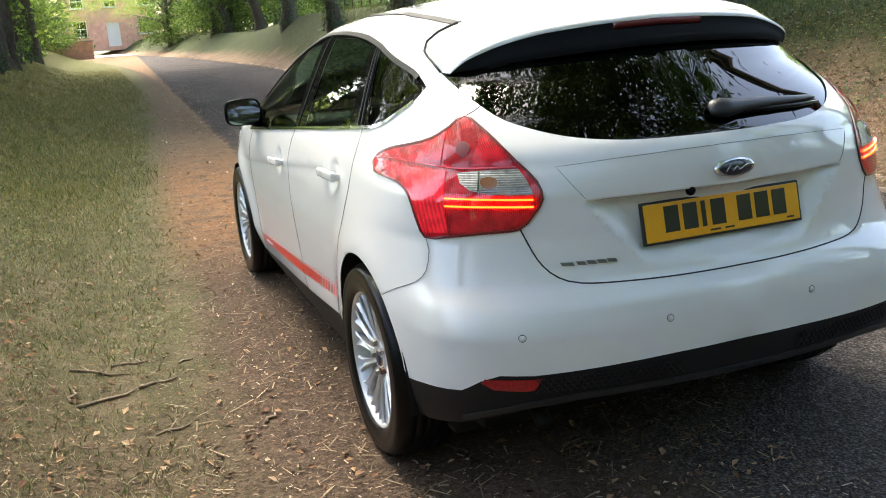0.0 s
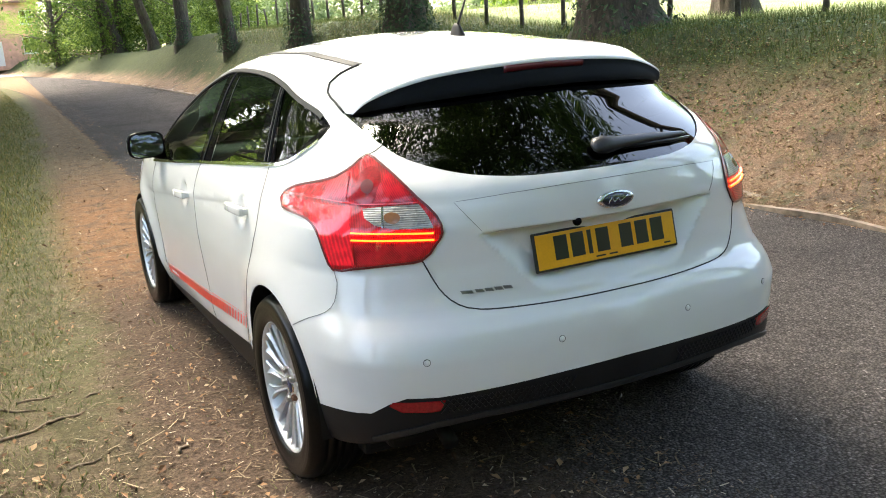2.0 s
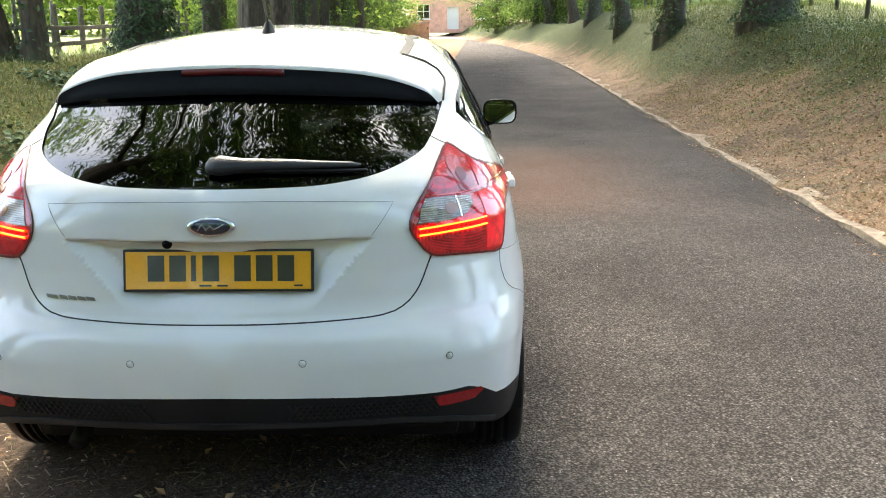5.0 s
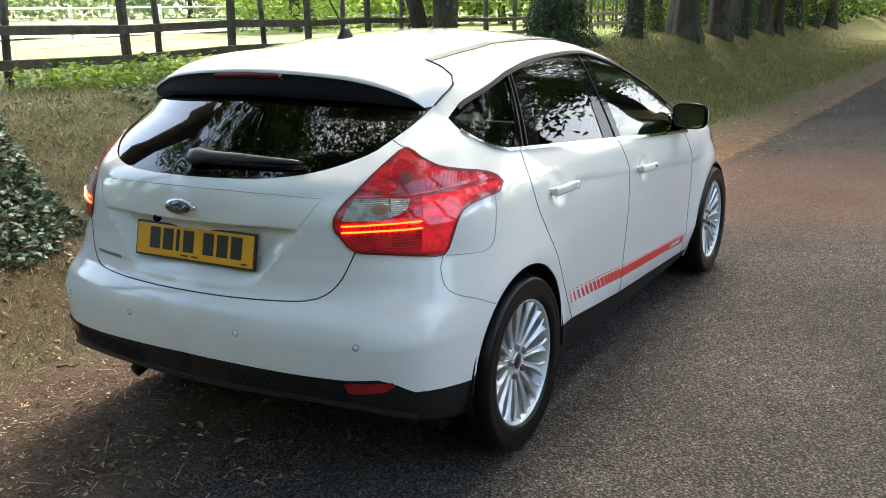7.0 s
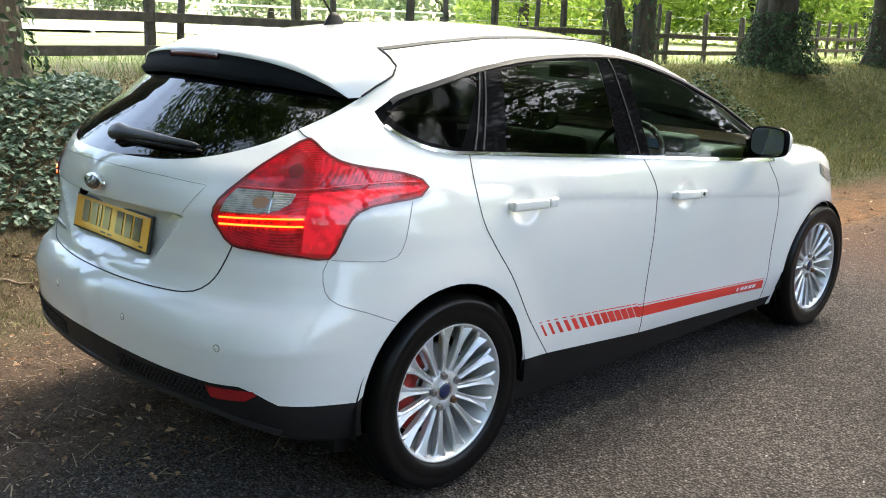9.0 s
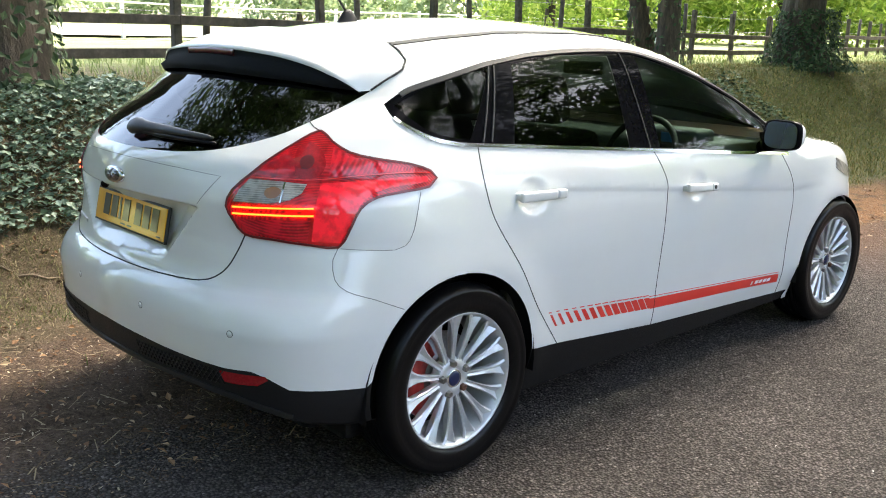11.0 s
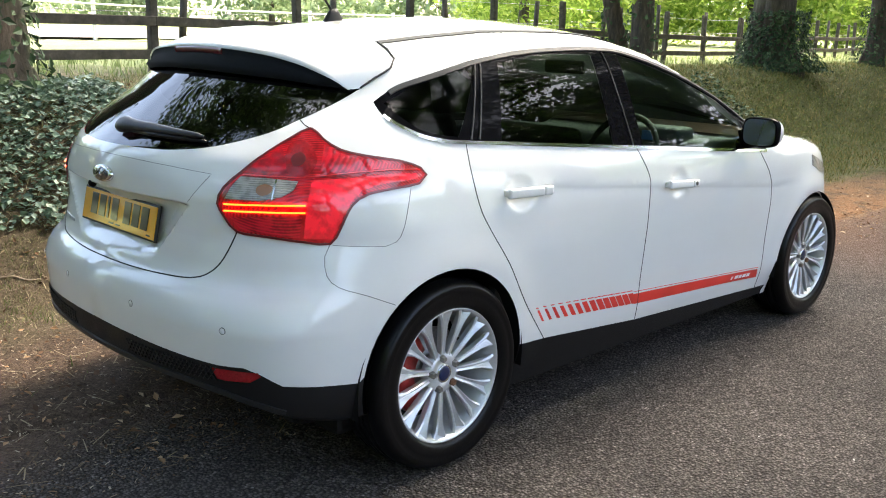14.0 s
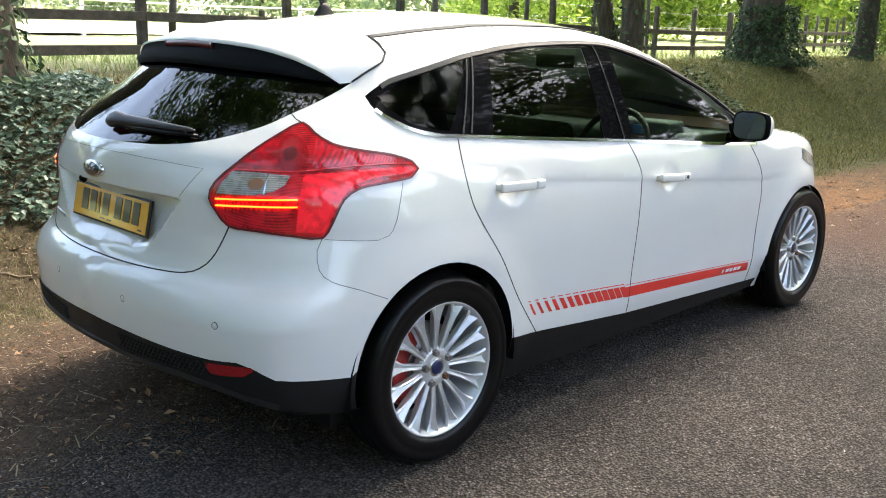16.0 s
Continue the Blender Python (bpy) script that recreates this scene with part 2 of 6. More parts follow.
def part(name, bm, mat, parent=None, label="", smooth=False, m=None):
    """One bmesh as one mesh object under a thing or a part."""
    if m is not None:
        bmesh.ops.transform(bm, matrix=m, verts=bm.verts)
    me = bpy.data.meshes.new(name)
    bm.normal_update()
    bm.to_mesh(me)
    bm.free()
    for f in me.polygons:
        f.use_smooth = smooth
    me.materials.append(mat)
    ob = new(name, me)
    if parent:
        ob.parent = parent
    if label:
        ob["label"] = label
    return ob


def thing(name, label, category, at=(0, 0, 0), group=""):
    e = new(name)
    e.empty_display_size = .1
    e.location = at
    return tagged(e, label, category, group)


def box(w, d, h, at=(0, 0, 0), bevel=.004, seg=2, bm=None):
    bm = bm or bmesh.new()
    made = bmesh.ops.create_cube(bm, size=1, matrix=Matrix.Translation(at) @ Matrix.Diagonal((w, d, h, 1)))["verts"]
    if bevel:
        bmesh.ops.bevel(bm, geom=list({e for v in made for e in v.link_edges}), offset=bevel, segments=seg, affect="EDGES", profile=.6)
    return bm


def lathe(profile, n=48, axis="x", a0=0.0):
    """A turned shape from (radius, along) pairs, round the x, y or z axis."""
    bm = bmesh.new()
    rings = []
    for r, h in profile:
        ring = []
        for k in range(n):
            a = a0 + 2 * math.pi * k / n
            c, s = r * math.cos(a), r * math.sin(a)
            ring.append(bm.verts.new({"x": (h, c, s), "y": (c, h, s), "z": (c, s, h)}[axis]))
        rings.append(ring)
    for a, b in zip(rings, rings[1:]):
        for k in range(n):
            bm.faces.new((a[k], a[(k + 1) % n], b[(k + 1) % n], b[k]))
    bmesh.ops.recalc_face_normals(bm, faces=bm.faces)
    return bm


def tube(points, radii, n=8, caps=True, bm=None):
    """A round bar along points, of a radius at each."""
    bm = bm or bmesh.new()
    pts = [Vector(p) for p in points]
    radii = [radii] * len(pts) if isinstance(radii, (int, float)) else radii
    rings, side = [], None
    for i, p in enumerate(pts):
        d = (pts[min(i + 1, len(pts) - 1)] - pts[max(i - 1, 0)]).normalized()
        ref = side or (Vector((0, 0, 1)) if abs(d.z) < .9 else Vector((1, 0, 0)))
        side = (ref - d * ref.dot(d)).normalized()
        other = d.cross(side)
        rings.append([bm.verts.new(p + radii[i] * (math.cos(2 * math.pi * k / n) * side + math.sin(2 * math.pi * k / n) * other)) for k in range(n)])
    for a, b in zip(rings, rings[1:]):
        for k in range(n):
            bm.faces.new((a[k], a[(k + 1) % n], b[(k + 1) % n], b[k]))
    if caps:
        bm.faces.new(rings[0][::-1])
        bm.faces.new(rings[-1])
    return bm


def curve(points, step=.02, closed=False):
    """A smooth line through points of the plane, about step apart."""
    p = np.asarray(points, float)
    n, out = len(p), []
    for i in range(n if closed else n - 1):
        g = (lambda k: p[k % n]) if closed else (lambda k: p[min(max(k, 0), n - 1)])
        a, b, c, d = g(i - 1), g(i), g(i + 1), g(i + 2)
        q = max(1, int(np.linalg.norm((c - b) * METRIC[:len(b)]) / step))
        for t in np.arange(q) / q:
            out.append(.5 * ((2 * b) + (c - a) * t + (2 * a - 5 * b + 4 * c - d) * t ** 2 + (3 * b - a - 3 * c + d) * t ** 3))
    if not closed:
        out.append(p[-1])
    return np.array(out)


def polyline(points, step=.02, closed=False):
    """A line with straight pieces through points, about step apart."""
    p = np.asarray(points, float)
    out = []
    for i in range(len(p) if closed else len(p) - 1):
        b, c = p[i], p[(i + 1) % len(p)]
        q = max(1, int(np.linalg.norm((c - b) * METRIC[:len(b)]) / step))
        out += [b + (c - b) * t for t in np.arange(q) / q]
    if not closed:
        out.append(p[-1])
    return np.array(out)


METRIC = np.array([.015, 1.0])


def within_outline(p, poly):
    x, y = p[:, 0], p[:, 1]
    q = np.roll(poly, -1, 0)
    inside = np.zeros(len(p), bool)
    for (x0, y0), (x1, y1) in zip(poly, q):
        c = (y0 > y) != (y1 > y)
        inside ^= c & (x < (x1 - x0) * (y - y0) / (y1 - y0 + 1e-15) + x0)
    return inside


def mesh_plane(outlines, lines, grid, scale):
    """Triangles of a plane that keep to all the given closed outlines and open lines."""
    pts, edges, seen = [], [], {}

    def add(v):
        k = (round(v[0] * scale[0], 5), round(v[1] * scale[1], 5))
        if k not in seen:
            seen[k] = len(pts)
            pts.append(Vector(k))
        return seen[k]

    for o, closed in [(o, True) for o in outlines] + [(o, False) for o in lines]:
        ids = [add(v) for v in o]
        edges += [(a, b) for a, b in zip(ids, ids[1:] + (ids[:1] if closed else [])) if a != b]
    for v in grid:
        add(v)
    v, _, f, *_ = geometry.delaunay_2d_cdt(pts, edges, [], 0, 1e-5)
    v = np.array([tuple(p) for p in v]) / scale
    return v, np.array([t for t in f if len(t) == 3])


def pick(verts, tris, keep):
    t = tris[keep]
    ids, back = np.unique(t, return_inverse=True)
    return verts[ids], back.reshape(-1, 3), ids


# ---- car ----
car = thing("car", "white five-door hatchback car parked half on the verge, rear lights lit", "car")

BELT = [(45.1, 1.198), (46.3, 1.172), (48.3, 1.145), (53.6, 1.100), (58.4, 1.079), (64.5, 1.067), (95, 1.031), (125.4, .995), (160, .953), (181, .929), (196, .912)]
RAIL = [(45.1, 1.198), (48, 1.232), (51.8, 1.258), (64.2, 1.304), (75.6, 1.332), (101, 1.365), (125.7, 1.372), (138.9, 1.350), (157.3, 1.275), (175, 1.170), (188, 1.055), (196, .960), (196, .912)]
STRIP = [(42.5, 1.237), (45.0, 1.266), (48.3, 1.298), (49.0, 1.326), (47.4, 1.352), (44.5, 1.375)]
EDGE = [(44.5, 1.375), (58, 1.395), (72.2, 1.408), (92, 1.421), (112.7, 1.426), (128, 1.420), (138, 1.402), (150, 1.350), (165, 1.262), (180, 1.165), (195, 1.060), (203, 1.000), (215, .968), (240, .925), (265, .840), (282, .720)]
GLASS = [(0, 1.043), (8, 1.044), (14.6, 1.048), (22, 1.067), (29.5, 1.109), (33.6, 1.148), (38, 1.190), (42.5, 1.237)]
BROW = [(42.5, 1.237), (40, 1.262), (33, 1.295), (20, 1.325), (0, 1.335)]
LIGHT = [(35.9, 1.124), (38.1, 1.095), (40.9, 1.066), (44.5, 1.049), (50.1, 1.029), (53.6, 1.006), (54.7, .985), (53.3, .962), (49.4, .955), (45.4, .945), (43.2, .918), (42.2, .875), (40.5, .811), (37.2, .817), (32.1, .829), (28.0, .838), (26.2, .877), (25.1, .915), (25.7, .959), (28, 1.008), (30.5, 1.055), (33.3, 1.097)]
GATE_LOW = [(28.0, .838), (26.6, .775), (25.4, .735), (23.6, .703), (20.8, .684), (14.7, .677), (7, .674), (0, .674)]
BUMPER_SEAM = [(40.5, .811), (39.9, .776), (40.3, .721), (41.9, .687), (45.5, .655), (49.5, .614)]
BLACK_EDGE = [(0, .474), (10, .470), (21.5, .461), (27, .457), (30.8, .461), (33.0, .444), (35.5, .411), (39.4, .401), (44.5, .391)]
REAR_SEAM = [(64.5, 1.067), (65, .969), (66.7, .860), (69.4, .782), (74.8, .657), (81.2, .496), (90.3, .333)]
MID_SEAM = [(126.5, .990), (130.4, .883), (130.6, .817), (130, .681), (130, .492), (130.6, .278)]
CREASE = [(76, .9055), (90, .9025), (130, .8455), (200.7, .7445), (205, .739)]
FRONT_SEAM = [(191.9, .915), (198.1, .796), (200.4, .697), (200.7, .487), (201.5, .222)]
SILL = [(77.5, .354), (90.3, .333), (130.6, .278), (201.5, .222), (208, .222)]


def arch(yc, zc, r, n=40, x=.875):
    a = np.radians(np.linspace(-40, 220, n))
    return np.array([(mark(x, yc + r * math.cos(t)), zc + r * math.sin(t)) for t in a])


ARCH_R, ARCH_F = arch(-.015, .322, .364), arch(2.63, .312, .345)
c_belt, c_rail = curve(BELT), curve(RAIL)
c_strip, c_edge = curve(STRIP), curve(EDGE)
c_glass, c_brow = curve(GLASS), curve(BROW)
o_light = curve(LIGHT, closed=True)
c_gate, c_bump, c_black = curve(GATE_LOW), curve(BUMPER_SEAM), polyline(BLACK_EDGE)
c_rear, c_mid, c_front, c_sill = curve(REAR_SEAM), curve(MID_SEAM), curve(FRONT_SEAM), polyline(SILL)
LOW, FAR = .17, 284.0
HEM = [(0, .379), (14, .379), (22, .376), (28, .362), (33, .335), (37, .305), (42, .280), (49.0, .265)]
c_hem = polyline(HEM)

# closed outlines by which the shell is cut into panels
o_window = np.r_[c_belt, c_rail[::-1][1:-1]]
o_glass = np.r_[c_glass, c_brow[1:]]
o_pane_q = polyline([(47.0, 1.197), (49.5, 1.166), (54, 1.117), (58.7, 1.096), (63.0, 1.086), (72.2, 1.309), (64, 1.288), (52.8, 1.243)], closed=True)
o_pane_r = polyline([(75.3, 1.052), (95, 1.040), (117.3, 1.012), (120.9, 1.345), (101, 1.348), (81.6, 1.316)], closed=True)
o_pane_f = polyline([(130.0, .999), (160, .962), (181, .939), (186.5, .935), (184, 1.05), (174.5, 1.150), (157, 1.252), (139, 1.328), (132.5, 1.345)], closed=True)
gate_edge = [(33.6, 1.148), (34.6, 1.135), (35.9, 1.124)]
i_in = int(np.argmin(np.hypot((o_light[:, 0] - 28.0) * .015, o_light[:, 1] - .838)))
i_bot = int(np.argmin(np.hypot((o_light[:, 0] - 40.5) * .015, o_light[:, 1] - .811)))
light_inner = o_light[i_in:]                       # up the lens, beside the tailgate
light_low = o_light[i_bot:i_in + 1]                # under the lens, on the bumper
g_cut = c_glass[: int(np.argmin(np.hypot((c_glass[:, 0] - 33.6) * .015, c_glass[:, 1] - 1.148))) + 1]
o_gate = np.r_[g_cut, polyline(gate_edge)[1:-1], o_light[:1], light_inner[::-1], c_gate[1:]]
o_bump = np.r_[c_gate[::-1], light_low[::-1][1:], c_bump[1:], [(49.5, LOW)], [(0, LOW)]]
o_sill = np.r_[c_sill, [(208, LOW - .05), (77.5, LOW - .05)]]
o_rdoor = np.r_[c_rear, c_sill[(c_sill[:, 0] > 90.4) & (c_sill[:, 0] < 130.5)], c_mid[::-1], [(126.5, 1.0), (64.5, 1.07)]]
o_fdoor = np.r_[c_mid, c_sill[(c_sill[:, 0] > 130.7) & (c_sill[:, 0] < 201.4)], c_front[::-1], [(192, 1.0), (126.5, 1.0)]]
o_top = np.r_[c_brow[::-1], c_strip[1:], c_edge[1:], [(FAR, .70)], [(FAR, 1.6), (0, 1.6)]]

c_crease = polyline(CREASE)
bay_z = np.arange(.902, .70, -.008)
bay_out = np.array([(mark(.436 - .90 * (.905 - z), -.725), z) for z in bay_z])
bay_in = np.array([(mark(.351 - .90 * (.905 - z), -.690), z) for z in bay_z])
lines = [bay_out, bay_in, polyline([(0, .9052), (20.0, .9052)], .012), polyline([(0, .8915), (19.4, .8915)], .012), c_crease, c_crease - [0, .008], c_crease - [0, .016], c_belt, c_rail, c_strip, c_edge, c_glass, c_brow, polyline(gate_edge), c_gate, c_bump, c_black, c_hem, c_rear, c_mid, c_front, c_sill,
         polyline([(0, LOW), (FAR, LOW)], .03), polyline([(0, LOW), (0, 1.335)], .025), polyline([(FAR, LOW), (FAR, .70)], .03)]
gs, gz = np.meshgrid(np.r_[np.arange(1, 90, 1.35), np.arange(90, FAR, 2.1)], np.arange(LOW + .02, 1.44, .024))
gs = gs + np.where((np.arange(gs.shape[0]) % 2)[:, None] > 0, .7, 0)
grid = np.stack([gs.ravel(), gz.ravel()], -1)
zcr = np.interp(grid[:, 0], [p[0] for p in CREASE], [p[1] for p in CREASE])
grid = grid[(grid[:, 0] < 74) | (grid[:, 0] > 205) | (np.abs(grid[:, 1] - zcr + .008) > .014)]
bs_, bz_ = np.meshgrid(np.arange(.5, 21, .5), np.arange(.70, .91, .0085))
grid = np.r_[grid, np.stack([bs_.ravel(), bz_.ravel()], -1)]
for s0, z0, k in ((81.2, .890, 1.0), (145, .829, 1.0)):
    hs, hz_ = np.meshgrid(np.arange(s0 - 7, s0 + 7, .55), np.arange(z0 - .075, z0 + .075, .008))
    grid = np.r_[grid, np.stack([hs.ravel(), hz_.ravel()], -1)]
v2, tris = mesh_plane([o_light, o_pane_q, o_pane_r, o_pane_f, ARCH_R, ARCH_F], lines, grid, METRIC)
mid = v2[tris].mean(1)
hits = lambda o: within_outline(mid, o)
below_hem = (mid[:, 0] < 49) & (mid[:, 1] < np.interp(mid[:, 0], c_hem[:, 0], c_hem[:, 1]))
gone = below_hem | hits(o_top) | (mid[:, 1] < LOW) | hits(ARCH_R) | hits(ARCH_F) | (mid[:, 0] > FAR)
bump_low = (mid[:, 0] < 49) & hits(np.r_[c_black, [(49.0, .391), (49.0, 0), (0, 0)]])
regions, free = {}, ~gone
for key, hit in (("quarter_glass", hits(o_pane_q)), ("rear_door_glass", hits(o_pane_r)), ("front_door_glass", hits(o_pane_f)),
                 ("window_frame", hits(o_window)), ("tail_light", hits(o_light)), ("rear_window", hits(o_glass)), ("tailgate", hits(o_gate)),
                 ("lower_bumper", bump_low), ("bumper", hits(o_bump)),
                 ("sill", hits(o_sill)), ("rear_door", hits(o_rdoor)), ("front_door", hits(o_fdoor)),
                 ("front_wing", mid[:, 0] > 185), ("rear_quarter_panel", mid[:, 0] > -1)):
    regions[key] = free & hit
    free &= ~hit
used = np.unique(tris[~gone])
p3 = np.zeros((len(v2), 3))
n3 = np.zeros((len(v2), 3))
p3[used] = shell(v2[used, 0], v2[used, 1])
n3[used] = facing(p3[used])
ahead_ = p3[tris[:, 0]]
flip = np.einsum("ij,ij->i", np.cross(p3[tris[:, 1]] - ahead_, p3[tris[:, 2]] - ahead_), n3[tris[:, 0]]) < 0
tris[flip] = tris[flip][:, ::-1]
MIRROR = np.array([-1, 1, 1])


def panel(name, key, mat, inset=0.0, label="", parent=None, both=False):
    """Part of the shell as a panel: one right and one left, or one across the middle."""
    v, f, ids = pick(p3, tris, regions[key])
    n = n3[ids]
    v = v - n * inset
    parent = parent or car
    if both:
        return [solid(name, np.r_[v, v * MIRROR], np.r_[f, f[:, ::-1] + len(v)], mat, parent, label, np.r_[n, n * MIRROR])]
    return [solid(name, v, f, mat, parent, label, n), solid(name, v * MIRROR, f[:, ::-1], mat, parent, label, n * MIRROR)]


def ribbon(line, width, lift, mat, name, parent=None, sides=(1, -1), thick=0.0):
    """A narrow strip that lies along a line of the shell."""
    line = np.asarray(line, float)
    c = shell(line[:, 0], line[:, 1])
    n = facing(c)
    d = np.gradient(c, axis=0)
    across = np.cross(n, d)
    across /= np.linalg.norm(across, axis=1)[:, None] + 1e-12
    k = len(c)
    rows = [c - across * width / 2 - n * thick, c - across * width / 2 + n * lift, c + across * width / 2 + n * lift, c + across * width / 2 - n * thick]
    v = np.concatenate(rows)
    f = [(r * k + i, r * k + i + 1, (r + 1) * k + i + 1, (r + 1) * k + i) for r in range(3) for i in range(k - 1)]
    made = []
    for s in sides:
        g = f if s > 0 else [q[::-1] for q in f]
        made.append(solid(name, v * np.array([s, 1, 1]), g, mat, parent or car, smooth=False))
    return made


panel("rear_door", "rear_door", PAINT)
panel("front_door", "front_door", PAINT)
panel("front_wing", "front_wing", PAINT)
panel("rear_quarter_panel", "rear_quarter_panel", PAINT)
panel("bumper", "bumper", PAINT, both=True)
tailgate = panel("tailgate", "tailgate", PAINT, both=True)[0]
panel("lower_bumper", "lower_bumper", BLACK_PLASTIC, label="black plastic lower bumper", both=True)
panel("sill", "sill", BLACK_PLASTIC, .004)
panel("window_frame", "window_frame", BLACK_GLOSS, .003)
panel("quarter_glass", "quarter_glass", SIDE_TINT, .006)
panel("rear_door_glass", "rear_door_glass", SIDE_TINT, .006)
panel("front_door_glass", "front_door_glass", CLEAR, .006)
panel("rear_window", "rear_window", TINT, .004, "dark privacy rear window", both=True)
tail_lights = panel("tail_light", "tail_light", REDLENS, -.004, "red tail light lens, lit")
for line in (c_rear, c_mid, c_front, polyline(gate_edge)):
    ribbon(line, .0032, .001, SEAM, "panel_gap")
ribbon(c_bump, .0022, .001, GREY_LINE, "panel_gap")
ribbon(c_gate, .0042, .0012, SEAM, "panel_gap")
WINDOW_TRIM = simple("satin black window trim", (.022, .023, .025), .45, grain=60, spec=.3)
ribbon(c_rail[2:-12] - [0, .008], .017, .003, WINDOW_TRIM, "window_trim", thick=.004)
for line in ([(72.4, 1.318), (66.2, 1.075)], [(74.6, 1.325), (68.6, 1.074)]):
    ribbon(polyline(line), .006, .002, WINDOW_TRIM, "pillar_edge", thick=.003)
for line in ([(126.4, 1.364), (125.6, .998)],):
    ribbon(polyline(line), .004, .001, SEAM, "pillar_edge", thick=.003)
ribbon(c_belt[2:], .013, .004, CHROME, "chrome_strip", thick=.004)
ribbon(np.r_[o_light[i_in - 14:], o_light[:1]], .006, .0046, SEAM, "lens_edge")

# roof, windscreen and bonnet
e3 = shell(c_edge[:, 0], c_edge[:, 1])
s3 = shell(c_strip[:, 0], c_strip[:, 1])
i_ws = int(np.argmin(np.abs(e3[:, 1] - 1.33)))
i_bn = int(np.argmin(np.abs(e3[:, 1] - 2.18)))
back = [(x, -.055 + .06 * (x / .479) ** 2) for x in np.linspace(-.479, .479, 40)]
right = e3[:, :2]
one = np.array([1.0, 1.0])


def cap(name, border, mat, inset=0.0, label="", step=.035):
    lo, hi = border.min(0), border.max(0)
    gx, gy = np.meshgrid(np.arange(lo[0], hi[0], step), np.arange(lo[1], hi[1], step))
    g = np.stack([gx.ravel(), gy.ravel()], -1)
    g = g[within_outline(g, border)]
    v, t = mesh_plane([border], [], g, one)
    t = t[within_outline(v[t].mean(1), border)]
    p = cover(v[:, 0], v[:, 1])
    n = facing(p)
    a = p[t[:, 0]]
    bad = np.cross(p[t[:, 1]] - a, p[t[:, 2]] - a)[:, 2] < 0
    t[bad] = t[bad][:, ::-1]
    return solid(name, p - n * inset, t, mat, car, label, n)


sym = lambda pts: np.r_[pts, (pts * [-1, 1])[::-1]]
cap("roof", np.r_[np.array(back), right[1:i_ws + 1], (right[1:i_ws + 1] * [-1, 1])[::-1]], PAINT)
cap("windscreen", sym(right[i_ws:i_bn + 1]), CLEAR, .003)
cap("bonnet", sym(right[i_bn:]), PAINT)
ribbon(c_edge[: i_ws - 3], .030, .003, BLACK_PLASTIC, "roof_strip", thick=.004)



# ---- car details ----
def patch(name, outline, mat, lift=.0015, parent=None, label="", smooth_line=False, sides=(1, -1), grid_step=.02):
    """A piece of given outline that follows the shell, standing a little proud of it."""
    o = curve(outline, .003, True) if smooth_line else polyline(outline, .015, True)
    lo, hi = o.min(0), o.max(0)
    gx, gy = np.meshgrid(np.arange(lo[0], hi[0], grid_step / METRIC[0]), np.arange(lo[1], hi[1], grid_step))
    g = np.stack([gx.ravel(), gy.ravel()], -1)
    g = g[within_outline(g, o)]
    v, t = mesh_plane([o], [], g, METRIC)
    t = t[within_outline(v[t].mean(1), o)]
    p = shell(v[:, 0], v[:, 1])
    n = facing(p)
    a = p[t[:, 0]]
    bad = np.einsum("ij,ij->i", np.cross(p[t[:, 1]] - a, p[t[:, 2]] - a), n[t[:, 0]]) < 0
    t[bad] = t[bad][:, ::-1]
    rim = shell(o[:, 0], o[:, 1])
    rn = facing(rim)
    k, m = len(p), len(rim)
    verts = np.r_[p + n * lift, rim + rn * lift, rim - rn * .002]
    faces = [tuple(q) for q in t] + [(k + i, k + (i + 1) % m, k + m + (i + 1) % m, k + m + i) for i in range(m)]
    norms = np.r_[n, rn, rn]
    made = []
    for s in sides:
        fl = faces if s > 0 else [q[::-1] for q in faces]
        made.append(solid(name, verts * np.array([s, 1, 1]), fl, mat, parent if parent else car, label, norms * np.array([s, 1, 1])))
    return made


def reparent(made, parents):
    for ob, p in zip(made, parents):
        ob.parent = p


# tail light insides
def in_lights(name, outline, mat, lift, label="", smooth_line=False):
    reparent(patch(name, outline, mat, lift, label=label, smooth_line=smooth_line), tail_lights)


in_lights("reversing_lens", [(26.2, .928), (26.8, .960), (27.9, .992), (32.4, .987), (35.8, .981), (35.4, .958), (34.0, .940), (31.2, .929)], CLEARLENS, .0065, "clear ribbed reversing lens")
in_lights("bulb", [(30.6, .965), (31.6, .972), (32.6, .965), (32.4, .949), (31.4, .942), (30.6, .95)], AMBER, .0080, smooth_line=True)
in_lights("lens_divider", [(32.8, .986), (33.0, .985), (32.95, .934), (32.75, .932)], CHROME, .0078)
in_lights("fan_lens", [(28.2, 1.002), (32.5, 1.072), (33.6, 1.040), (34.1, 1.001)], RIBBED, .0060, "bright ribbed red lens")
in_lights("indicator_lens", [(33.4, 1.058), (33.9, 1.085), (35.2, 1.091), (36.9, 1.069), (37.8, 1.038), (37.4, 1.009), (36.3, .998), (34.4, 1.001)], DARKRED, .0066, "dark red round indicator lens", True)
in_lights("bulb_cap", [(34.4, 1.050), (35.4, 1.058), (36.2, 1.046), (36.0, 1.028), (35.0, 1.022), (34.4, 1.034)], DIMRED, .0085, smooth_line=True)
in_lights("side_lens", [(38.4, 1.080), (41, 1.055), (44.6, 1.038), (50, 1.018), (52.8, 1.004), (48.7, 1.011), (42.8, 1.008), (38.5, 1.001)], RIBBED, .0062)
in_lights("lower_lens", [(27.0, .880), (30.4, .884), (36.9, .888), (36.6, .828), (33, .834), (28.6, .845)], RIBBED, .0060)
